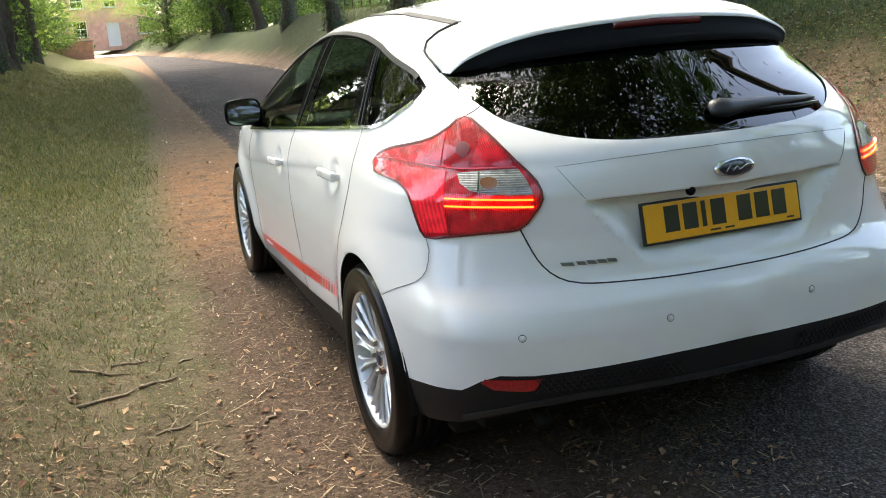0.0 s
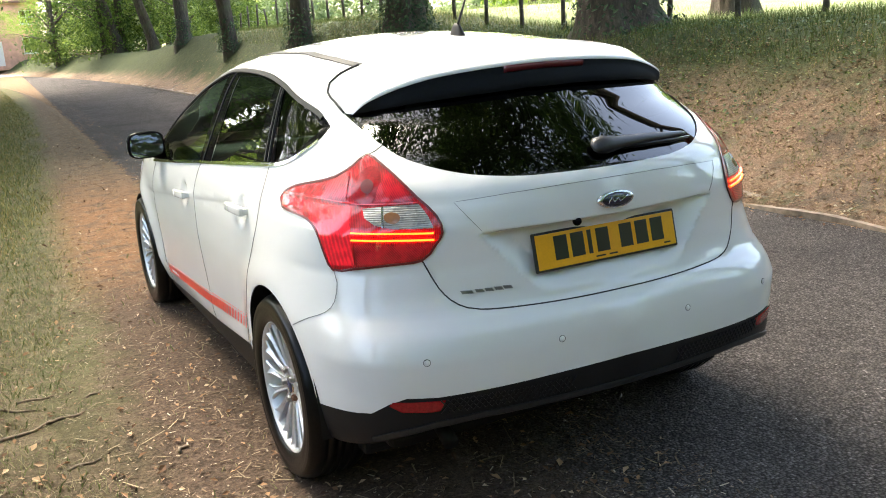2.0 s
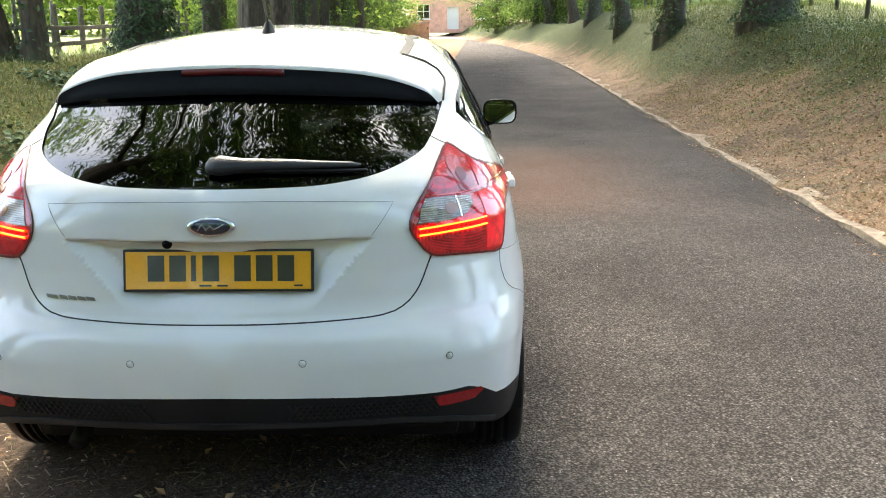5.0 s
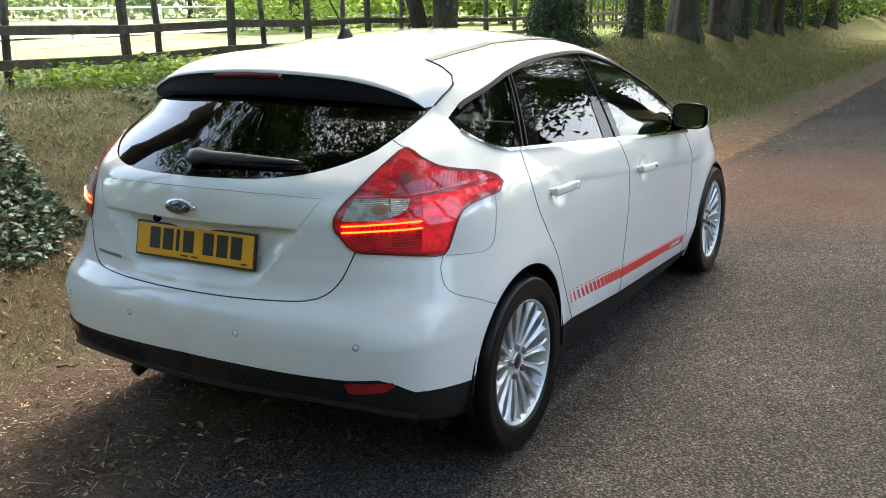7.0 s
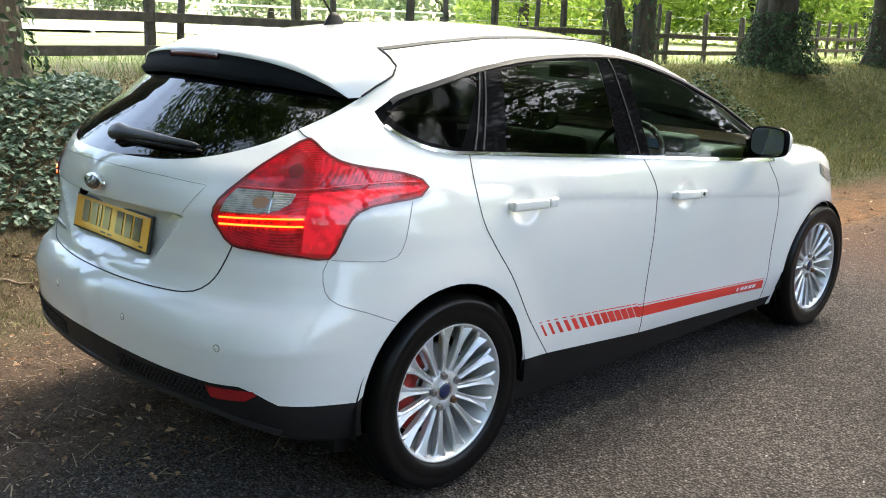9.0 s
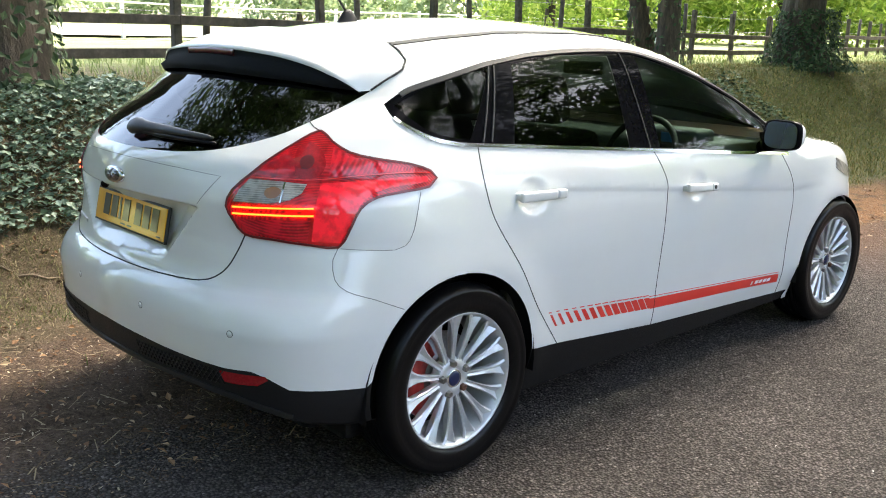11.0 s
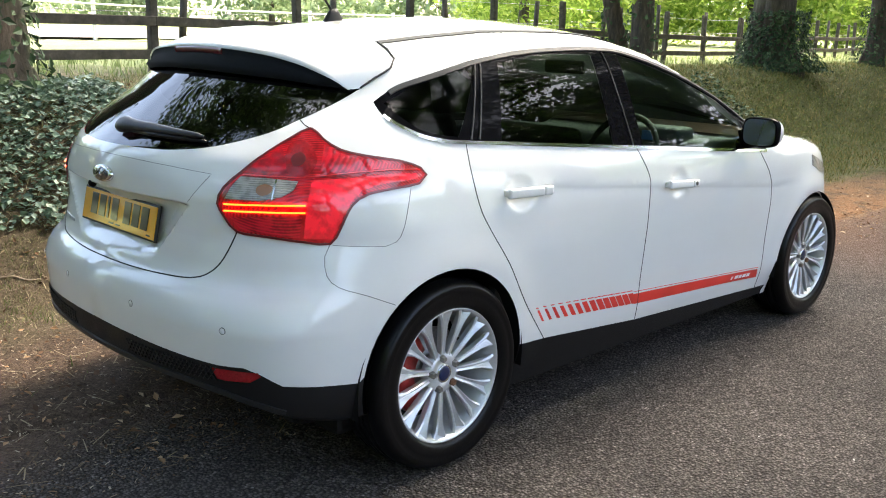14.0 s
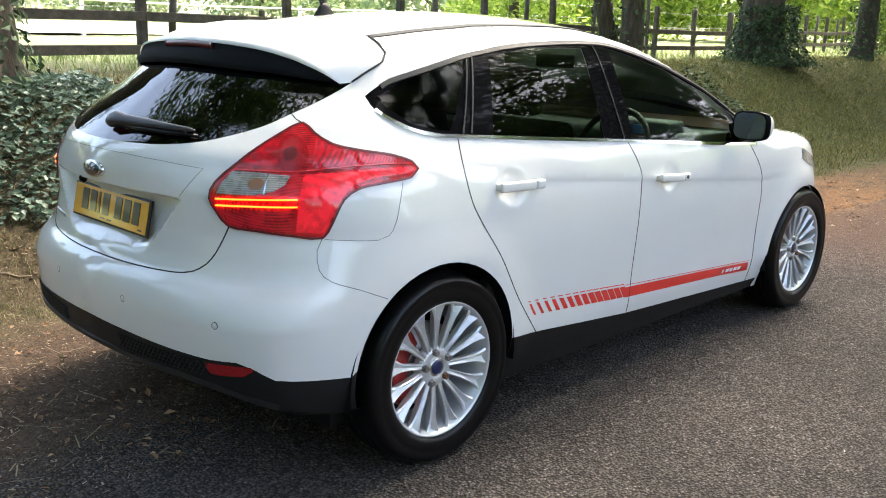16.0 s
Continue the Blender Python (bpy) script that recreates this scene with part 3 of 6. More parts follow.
in_lights("flank_lens", [(37.6, .984), (38.7, .985), (42.9, .988), (48.7, .995), (52.9, .990), (52.9, .976), (47.2, .969), (44.4, .955), (42.9, .921), (41.7, .872), (40.7, .824), (37.1, .828), (37.5, .93)], LITRED, .0062)
RIDGE = [(28.1, .9965), (32, .9945), (36.0, .993), (39.1, .997), (42.8, 1.0035), (48.7, 1.0055), (53.4, 1.000)]
reparent(ribbon(curve(RIDGE), .0035, .0080, BRIGHTRED, "lens_ridge", thick=-.003), tail_lights)
reparent(ribbon(np.r_[o_light, o_light[:1]], .007, .0052, DIMRED, "lens_rim", thick=-.002), tail_lights)
for za, zb in ((.9150, .9200), (.8960, .9005)):
    reparent(ribbon(polyline([(26.2, za), (31, (za + zb) / 2 + .001), (37.3, zb)], .02), .0048, .0090, LED, "light_strip", thick=-.004), tail_lights)

# fuel flap, creases and tailgate lines
FUEL = [(40.8, .806), (48.0, .791), (49.6, .800), (50.8, .840), (51.9, .950)]
ribbon(curve(FUEL), .0016, .001, GREY_LINE, "fuel_flap_edge", sides=(1,))
# the tailgate's seam and the shade of its crease, drawn as a grey strip
ribbon(polyline([(0, 1.013), (8, 1.011), (16, 1.004), (23.3, .993), (19.9, .907)]), .0014, .0010, GREY_LINE, "tailgate_crease")

# spoiler
tip = np.array([(.606, -.212, 1.234), (.572, -.262, 1.273), (.48, -.306, 1.312), (.35, -.350, 1.339), (.15, -.380, 1.354), (0, -.386, 1.358)])
tt = np.linspace(0, 1, 40)
arc = np.r_[0, np.cumsum(np.linalg.norm(np.diff(tip, axis=0), axis=1))]
rear_line = np.stack([spline(tt, arc / arc[-1], tip[:, k]) for k in range(3)], -1)
bx = np.array([x for x, y in back if x >= 0][::-1])
b3 = cover(bx, np.array([y for x, y in back if x >= 0][::-1]))
front_line = np.r_[s3, b3[1:], [cover(np.zeros(1), np.array([-.055]))[0]]]
farc = np.r_[0, np.cumsum(np.linalg.norm(np.diff(front_line, axis=0), axis=1))]
front_line = np.stack([np.interp(tt, farc / farc[-1], front_line[:, k]) for k in range(3)], -1)
rowsn = 14
grid3 = []
for k in range(rowsn + 1):
    q = k / rowsn
    p = front_line * (1 - q) + rear_line * q
    p[:, 2] += .030 * math.sin(math.pi * q) * (1 - q * .35) * np.clip(tt * 3, 0, 1)
    grid3.append(p)
edge_line = grid3[-1] + np.stack([0 * tt, .001 + 0 * tt, -.007 * np.clip(tt * 6, .3, 1)], -1)
lip = grid3[-1] + np.stack([0 * tt, .004 + 0 * tt, -.028 * np.clip(tt * 6, .2, 1)], -1)


def loft(rows_, mat, name, parent, label=""):
    n = len(rows_[0])
    v = np.concatenate(rows_)
    v = np.r_[v, v * MIRROR]
    h = n * len(rows_)
    f = []
    for r in range(len(rows_) - 1):
        for i in range(n - 1):
            q = (r * n + i, r * n + i + 1, (r + 1) * n + i + 1, (r + 1) * n + i)
            f += [q, tuple(h + a for a in q[::-1])]
    ob = solid(name, v, f, mat, parent, label)
    bm = bmesh.new()
    bm.from_mesh(ob.data)
    bmesh.ops.remove_doubles(bm, verts=bm.verts, dist=1e-4)
    bmesh.ops.recalc_face_normals(bm, faces=bm.faces)
    bm.to_mesh(ob.data)
    bm.free()
    return ob


spoiler = loft(grid3 + [edge_line], PAINT, "spoiler", car, "white roof spoiler with black underside")
for sx in (1, -1):
    part("panel_gap", tube((s3 + facing(s3) * .0035) * [sx, 1, 1], .0035, 6), SEAM, car, smooth=True)
# the black underside runs down over the glass in place of the spoiler's shadow
bs = np.linspace(41.5, 0, 40)
brow3 = shell(bs, np.interp(bs, [0, 6, 17, 27, 40, 42.5], [1.274, 1.274, 1.266, 1.256, 1.233, 1.229]))
brow3 = brow3 + facing(brow3) * .004
loft([edge_line + [0, .002, .0005], lip * [.999, 1, 1], brow3 + np.stack([0 * tt, -.012 * np.clip(tt * 4, 0, 1), .020 * np.clip(tt * 4, 0, 1)], -1), brow3], SHADOWED, "underside", spoiler, "matt black spoiler underside, drawn down over the glass as its shade")
lx = np.linspace(-.152, .152, 24)
ly = np.interp(np.abs(lx), rear_line[::-1, 0], rear_line[::-1, 1])
lz = np.interp(np.abs(lx), rear_line[::-1, 0], rear_line[::-1, 2])
bm = bmesh.new()
rings = [[bm.verts.new((x, y + dy, z + dz)) for dy, dz in ((.01, -.006), (-.001, -.0065), (-.003, -.016), (.001, -.027), (.012, -.028))] for x, y, z in zip(lx, ly, lz)]
for a, b in zip(rings, rings[1:]):
    for k in range(4):
        bm.faces.new((a[k], a[k + 1], b[k + 1], b[k]))
bm.faces.new(rings[0]), bm.faces.new(rings[-1][::-1])
part("stop_lamp", bm, DIMRED, car, "unlit red high stop lamp", True)

# aerial
aer = lathe([(0, .045), (.010, .044), (.018, .03), (.028, .008), (.034, -.004)], 16, "z")
bmesh.ops.scale(aer, vec=(.75, 1.5, 1), verts=aer.verts)
aerial = part("aerial", aer, BLACK_PLASTIC, car, smooth=True, m=pose(0, .20, 1.448))
part("rod", tube([(0, .195, 1.48), (0, .10, 1.60), (0, .01, 1.70)], [.005, .0035, .002], 8), BLACK_PLASTIC, aerial, smooth=True)

# number plate with bars in place of its characters
plate = part("number_plate", box(.530, .010, .118, bevel=.004), INK, car, "yellow rear number plate in a black frame")
tilt = pose(0, -.686, .814, -12, 0, 0)
plate.matrix_basis = tilt
part("plate_face", box(.514, .004, .104, (0, -.0055, 0), .0015), YELLOW, plate, "yellow reflective face")
for x, w in ((-.172, .046), (-.112, .046), (-.068, .014), (-.020, .046), (.068, .046), (.128, .046), (.188, .046)):
    part("bar", box(w, .002, .072, (x, -.0085, .006), .0006), PLATE_INK, plate)
for x, w in ((-.035, .034), (.012, .030), (.222, .024)):
    part("small_bar", box(w, .002, .005, (x, -.0082, -.042), .0004), PLATE_INK, plate)

DULL = simple("dull chrome lettering", (.30, .30, .31), .3, metal=.9, vary=.05)
# badge, model lettering bars, camera, sensors
bd = lathe([(0, .010), (.85, .010), (.93, .0085), (1.0, .003), (1.0, -.004)], 40, "z")
bmesh.ops.scale(bd, vec=(.066, .027, 1), verts=bd.verts)
badge = part("badge", bd, CHROME, car, "oval chrome badge with dark centre", True, pose(0, -.733, .948, 85, 0, 0))
bd = lathe([(0, .0125), (.8, .012), (.86, .0095)], 40, "z")
bmesh.ops.scale(bd, vec=(.063, .025, 1), verts=bd.verts)
part("badge_face", bd, BADGE, badge, smooth=True, m=pose(0, -.733, .948, 85, 0, 0))
bm = tube([(-.034, -.7462, .940), (-.022, -.7462, .957), (-.012, -.7462, .942), (0, -.7462, .953), (.010, -.7462, .942), (.024, -.7462, .95), (.036, -.7462, .957)], .0016, 6)
part("badge_script", bm, CHROME, badge, smooth=True)
for i, (s, w) in enumerate(((-22.4, 1.7), (-20.7, 1.2), (-19.4, 1.2), (-18.1, 1.2), (-16.8, 1.3))):
    patch("model_bar", [(-s - w / 2, .729), (-s - w / 2 + .25, .739), (-s + w / 2 + .1, .741), (-s + w / 2 - .15, .731)], DULL, .004, tailgate, sides=(-1,))
cam_bm = bmesh.new()
bmesh.ops.create_uvsphere(cam_bm, u_segments=16, v_segments=8, radius=.014)
part("reversing_camera", cam_bm, BLACK_GLOSS, tailgate, smooth=True, m=pose(-.128, -.716, .897))
for s, z in ((28.08, .566), (10.5, .573)):
    for sx in (1, -1):
        c = shell([s], [z])
        n = Vector(facing(c)[0])
        q = Vector((0, 0, 1)).rotation_difference(n).to_matrix().to_4x4()
        m = Matrix.Translation(Vector(c[0])) @ q
        flipm = Matrix.Diagonal((sx, 1, 1, 1))
        ring = part("sensor_ring", lathe([(.0093, -.002), (.0093, .0006), (.0106, .0006), (.0110, -.002)], 24, "z"), TRIM, car, smooth=True, m=flipm @ m)
        part("parking_sensor", lathe([(0, .002), (.008, .0018), (.0093, -.002)], 24, "z"), PAINT, ring, smooth=True, m=flipm @ m)

WIPER_BLACK = simple("weathered black wiper plastic", (.018, .019, .023), .42, grain=160, vary=.25, spec=.4)
MESH = simple("black grille mesh", (.010, .010, .011), .5, grain=90, vary=.3, spec=.3)
LIP = simple("worn black plastic", (.012, .012, .013), .5, grain=90, vary=.3)
# lower bumper: reflectors, mesh inserts, underside
patch("reflector", [(26.2, .446), (32.6, .450), (33.0, .440), (31.6, .420), (28, .414), (26.9, .416)], REFLECTOR, .004, label="red bumper reflector")
for k in range(22):
    s = 8.5 + k * .8
    ribbon(polyline([(s, .405), (s + 1.5, .448)], .01), .0034, .0045, MESH, "mesh_bar")
    ribbon(polyline([(s + 1.5, .405), (s, .448)], .01), .0034, .0040, MESH, "mesh_bar")
ribbon(c_hem[c_hem[:, 0] < 36] + [0, .010], .016, .006, LIP, "bumper_lip", thick=.003)
hem = shell(c_hem[:, 0], c_hem[:, 1])
hem_out = facing(hem) * [1, 1, 0]
rolled = [hem, hem - hem_out * .012 + [0, 0, -.010], hem * [.93, 1, 1] - hem_out * .05 + [0, .05, -.030], hem * [.86, 1, 1] + [0, .17, -.085]]
loft(rolled, BLACK_PLASTIC, "valance", car, "black lower valance tucked under the bumper")
part("floor_pan", box(1.44, 3.5, .08, (0, 1.40, .20), .02), BLACK_PLASTIC, car)
part("boot_floor", box(1.34, .60, .12, (0, -.16, .26), .04), BLACK_PLASTIC, car)
part("exhaust_pipe", tube([(-.44, .1, .26), (-.49, -.40, .262), (-.505, -.49, .252), (-.51, -.55, .230)], .026, 14), BLACK_PLASTIC, car, smooth=True)

# wheel arches
for yc, zc, r in ((-.015, .322, .372), (2.63, .312, .353)):
    for sx in (1, -1):
        bm = bmesh.new()
        aa = np.radians(np.linspace(-8, 188, 30))
        for xa, xb, ra, rb in ((.868, .55, r, r + .01), (.55, .54, r + .01, .02)):
            A = [bm.verts.new((sx * xa, yc + ra * math.cos(t), zc + ra * math.sin(t))) for t in aa]
            B = [bm.verts.new((sx * xb, yc + rb * math.cos(t), zc + rb * math.sin(t))) for t in aa]
            for i in range(29):
                bm.faces.new((A[i], A[i + 1], B[i + 1], B[i]))
        part("arch_liner", bm, BLACK_PLASTIC, car, smooth=True)

# door handles
for s0, s1, z0, z1 in ((73.6, 88.6, .896, .889), (137.8, 152.4, .834, .821)):
    for sx in (1, -1):
        c = shell(np.array([s0, s1]), np.array([z0, z1])) * [sx, 1, 1]
        a, b = Vector(c[0]), Vector(c[1])
        out = Vector(facing(shell(np.array([(s0 + s1) / 2]), np.array([(z0 + z1) / 2])))[0] * [sx, 1, 1])
        along_ = (b - a).normalized()
        up_ = along_.cross(out).normalized()
        out = up_.cross(along_)
        length = (b - a).length
        place = Matrix.Translation((a + b) / 2 + out * .021) @ Matrix((along_, out, up_)).transposed().to_4x4()
        bm = box(length * .78, .022, .034, (-length * .11, 0, 0), .010, 3)
        box(.020, .03, .024, (-length * .46, -.014, 0), .006, 2, bm)
        handle = part("door_handle", bm, PAINT, car, smooth=True, m=place)
        bm = box(length * .205, .021, .033, (length * .395, 0, 0), .010, 3)
        box(.020, .03, .024, (length * .42, -.014, 0), .006, 2, bm)
        part("handle_cap", bm, PAINT, handle, smooth=True, m=place)
        if s0 > 100 and sx > 0:
            part("keyhole", lathe([(0, .0125), (.0075, .0122), (.0095, .010)], 16, "y"), INK, handle, m=place @ Matrix.Translation((length * .37, 0, 0)))

# red side stripes with fading bars
for a, b, zt0, zt1, h in ((127.5, 199.3, .406, .331, .047),):
    o = [(a, zt0 - .008), (a + 24, zt0 - .030), (a + 48, zt0 - .053), (b, zt1 - .004), (b + .5, zt1 - h), (a + 48, zt0 - .053 - h + .006), (a + 24, zt0 - .030 - h + .004), (a + 1, zt0 - h - .006)]
    patch("stripe", o, DECAL, .0009)
    ribbon(polyline([(a, zt0 + .002), (b, zt1 + .005)], .03), .0028, .0009, DECAL, "pin_stripe")
    for k, (s, w) in enumerate(((182.2, .9), (184.6, 2.0), (187.2, 1.8), (189.8, 2.0), (192.4, 1.9))):
        zc = np.interp(s, [a, b], [zt0 - .029, zt1 - .026])
        patch("lettering_bar", [(s, zc - .007), (s + .5, zc + .008), (s + w + .5, zc + .007), (s + w, zc - .008)], WHITE_VINYL, .0018)
for k in range(14):
    q = k / 13
    s = 86.3 + 2.98 * k + .35 * math.sin(q * 3.1)
    w = .9 + 1.55 * min(1, q * 1.6)
    zt = np.interp(s, [86.3, 126.2], [.453, .404])
    patch("stripe_bar", [(s, zt), (s + w, zt - .002), (s + w + 2.5, zt - .051), (s + 2.5, zt - .049)], DECAL, .0009)
    patch("stripe_tick", [(s - .7, zt + .0125), (s + w - .5, zt + .0105), (s + w - .3, zt + .0065), (s - .5, zt + .0085)], DECAL, .0009)


# door mirrors
def door_mirror(sx):
    bm = bmesh.new()
    bmesh.ops.create_uvsphere(bm, u_segments=28, v_segments=16, radius=1)
    for v in bm.verts:
        x, y, z = v.co
        sq = lambda a: math.copysign(abs(a) ** .62, a)
        v.co = (sq(x) * .088, (sq(y) * .075 if y > 0 else max(sq(y) * .02, -.012)), sq(z) * .064 * (1 - .12 * x * sx))
    housing = part("mirror_housing", bm, PAINT, car, "white door mirror with black surround", True, pose(sx * .912, 1.90, 1.013, 0, 0, -8 * sx))
    bm = bmesh.new()
    for k, (w, h, y) in enumerate(((1.03, 1.03, .012), (1.03, 1.03, -.016), (.95, .93, -.020), (.93, .91, -.016))):
        ring = []
        for a in np.linspace(0, 2 * math.pi, 32, endpoint=False):
            c, s = math.cos(a), math.sin(a)
            ring.append(bm.verts.new((math.copysign(abs(c) ** .55, c) * .088 * w, y, math.copysign(abs(s) ** .55, s) * .064 * h)))
        if k:
            for i in range(32):
                bm.faces.new((prev[i], prev[(i + 1) % 32], ring[(i + 1) % 32], ring[i]))
        prev = ring
    part("surround", bm, BLACK_GLOSS, housing, smooth=True, m=pose(sx * .912, 1.90, 1.013, 0, 0, -8 * sx))
    bm = bmesh.new()
    bm.faces.new([bm.verts.new((math.copysign(abs(math.cos(a)) ** .55, math.cos(a)) * .083, -.0175, math.copysign(abs(math.sin(a)) ** .55, math.sin(a)) * .060)) for a in np.linspace(2 * math.pi, 0, 32, endpoint=False)])
    bmesh.ops.recalc_face_normals(bm, faces=bm.faces)
    part("mirror_glass", bm, MIRROR_GLASS, housing, m=pose(sx * .912, 1.90, 1.013, -1.2, 0, -8 * sx))
    part("mirror_arm", tube([(sx * .79, 1.95, .945), (sx * .84, 1.93, .955), (sx * .89, 1.92, .972)], [.030, .026, .024], 12), BLACK_GLOSS, housing, smooth=True)
    part("quarter_trim", box(.012, .16, .10, (0, 0, 0), .004), BLACK_PLASTIC, car, m=pose(sx * .808, 1.99, .965, 0, -12 * sx, 0))


door_mirror(1), door_mirror(-1)

# rear wiper
def on_glass(s_, z_, lift):
    c = shell([s_], [z_])
    return Vector(c[0]) + Vector(facing(c)[0]) * lift, Vector(facing(c)[0])


bm = bmesh.new()
arm_rows = []
for s_, z_, half, deep in ((-1.2, 1.090, .012, .010), (-.6, 1.091, .026, .022), (.8, 1.091, .031, .029), (2.2, 1.091, .027, .026), (4, 1.092, .021, .020), (9, 1.092, .018, .017), (14, 1.089, .013, .013), (18.5, 1.086, .009, .010), (19.8, 1.085, .004, .005)):
    c, out = on_glass(s_, z_, .005)
    ahead, _ = on_glass(s_ + .5, z_, .005)
    up_ = out.cross((ahead - c).normalized()).normalized()
    ring = []
    for k in range(14):
        a = 2 * math.pi * k / 14
        q = math.sin(a)
        ring.append(bm.verts.new(c + up_ * (half * math.cos(a)) + out * (deep * (max(q, 0) ** .7 if q > 0 else .12 * q) + (.006 if q < 0 else .004))))
    arm_rows.append(ring)
for a, b in zip(arm_rows, arm_rows[1:]):
    for k in range(14):
        bm.faces.new((a[k], a[(k + 1) % 14], b[(k + 1) % 14], b[k]))
bm.faces.new(arm_rows[0]), bm.faces.new(arm_rows[-1][::-1])
bmesh.ops.recalc_face_normals(bm, faces=bm.faces)
wiper = part("wiper", bm, WIPER_BLACK, car, "black rear wiper at rest", True)
blade = [on_glass(s_, z_, .006)[0] for s_, z_ in ((3, 1.083), (9, 1.080), (15, 1.077), (20.5, 1.075))]
part("wiper_blade", tube(blade, [.007, .008, .007, .004], 6), RUBBER, wiper, smooth=True)


# wheels
CAP = simple("blue wheel cap", (.012, .02, .07), .35, grain=40)


def wheel_set():
    """One wheel at the origin, outer side to +x: the rim and its parts."""
    rim = part("wheel", lathe([(.230, .088), (.2285, .0935), (.2245, .094), (.219, .087), (.209, .066), (.198, .02), (.196, -.07)], 72), ALLOY, label="fifteen-spoke silver alloy wheel", smooth=True)
    parts = []
    tyre = [(.219, .080), (.228, .094), (.236, .101), (.250, .1055), (.268, .1075), (.284, .1060), (.287, .1075), (.296, .1045), (.300, .1055), (.310, .094), (.3185, .078), (.3215, .058)]
    for x in (.045, .012):
        tyre += [(.3225, x + .008), (.3145, x + .005), (.3145, x - .005), (.3228, x - .008)]
    tyre += [(.323, 0)]
    tyre = tyre + [(r, -x) for r, x in tyre[:-1][::-1]]
    parts.append(part("tyre", lathe(tyre, 96), RUBBER, rim, "black road tyre", True))
    bm = bmesh.new()
    sec = [(.040, .0080, .056, .016), (.065, .0092, .062, .022), (.10, .0098, .068, .025), (.14, .0112, .074, .026), (.170, .0145, .078, .026), (.192, .0205, .082, .022), (.208, .0275, .084, .020), (.221, .0350, .086, .018)]
    rings = []
    for r, w, x, d in sec:
        crease = .003 + .014 * max(0, (r - .12) / .10)
        rings.append([bm.verts.new(q) for q in ((x - d, -w * .8, r), (x - .004, -w, r), (x, -w * .72, r), (x - crease, 0, r), (x, w * .72, r), (x - .004, w, r), (x - d, w * .8, r))])
    for a, b in zip(rings, rings[1:]):
        for k in range(6):
            bm.faces.new((a[k], a[k + 1], b[k + 1], b[k]))
    bmesh.ops.recalc_face_normals(bm, faces=bm.faces)
    spoke = part("spoke", bm, ALLOY, rim)
    parts.append(spoke)
    for k in range(1, 15):
        o = new("spoke", spoke.data)
        o.parent = rim
        o.matrix_basis = pose(0, 0, 0, k * 24, 0, 0)
        parts.append(o)
    parts.append(part("hub", lathe([(0, .058), (.030, .058), (.034, .0625), (.044, .064), (.060, .0625), (.070, .056), (.074, .03)], 48), ALLOY, rim, smooth=True))
    parts.append(part("hub_cap", lathe([(0, .069), (.018, .0685), (.0255, .066), (.028, .058)], 36), CAP, rim, "dark blue centre cap", True))
    ring = part("cap_ring", lathe([(.0250, .066), (.0285, .0675), (.0315, .065), (.032, .058)], 36), CHROME, rim, smooth=True)
    parts.append(ring)
    nut_bm = lathe([(0, .0775), (.009, .0775), (.0125, .073), (.0138, .055)], 6, a0=.3)
    well = part("nut", nut_bm, STEEL, rim, smooth=False)
    well.matrix_basis = pose(0, .054 * math.cos(.4), .054 * math.sin(.4))
    parts.append(well)
    for k in range(1, 5):
        a = .4 + 2 * math.pi * k / 5
        o = part("nut", lathe([(0, .0775), (.009, .0775), (.0125, .073), (.0138, .055)], 6, a0=.3), RUST if k == 4 else STEEL, rim)
        o.matrix_basis = pose(0, .054 * math.cos(a), .054 * math.sin(a))
        parts.append(o)
    parts.append(part("brake_disc", lathe([(.02, -.005), (.07, .010), (.074, 0), (.142, 0), (.142, -.012), (.02, -.012)], 48), STEEL, rim, smooth=True))
    bm = bmesh.new()
    ring = []
    aa = np.radians(np.linspace(118, 232, 20))
    prof = [(.098, .026), (.15, .030), (.163, .018), (.163, -.02), (.10, -.02)]
    rows_ = [[bm.verts.new((x, r * math.cos(t), r * math.sin(t))) for r, x in prof] for t in aa]
    for a, b in zip(rows_, rows_[1:]):
        for k in range(len(prof)):
            bm.faces.new((a[k], a[(k + 1) % 5], b[(k + 1) % 5], b[k]))
    bm.faces.new(rows_[0]), bm.faces.new(rows_[-1][::-1])
    bmesh.ops.recalc_face_normals(bm, faces=bm.faces)
    parts.append(part("brake_caliper", bm, CALIPER, rim, "red painted caliper", True))
    return rim, parts


rim0, wheel_parts = wheel_set()
for i, (sx, yw, spin) in enumerate(((1, 0, 4), (1, 2.648, 11), (-1, 0, 17), (-1, 2.648, 8))):
    w = rim0 if i == 0 else rim0.copy()
    if i:
        scene.collection.objects.link(w)
        for o in wheel_parts:
            c = o.copy()
            scene.collection.objects.link(c)
            c.parent = w
    w.parent = car
    w.matrix_basis = pose(sx * .776, yw, .321, spin if sx > 0 else -spin, 0, 0) @ (pose(0, 0, 0) if sx > 0 else pose(0, 0, 0, 0, 0, 180))


# cabin
def seat(x, y, w, back_h, z0=.52, lean=14):
    bm = box(w, .50, .16, (0, .10, 0), .05, 3)
    s = part("seat", bm, CLOTH, car, smooth=True, m=pose(x, y + .15, z0))
    part("backrest", box(w, .14, back_h, (0, 0, back_h / 2), .05, 3), CLOTH, s, smooth=True, m=pose(x, y, z0, lean, 0, 0))
    for hx in ((0,) if w < .7 else (-.40, 0, .40)):
        part("headrest", box(.26, .10, .19, (0, 0, back_h + .125), .04, 3), CLOTH, s, smooth=True, m=pose(x + hx, y, z0, lean, 0, 0))
    return s


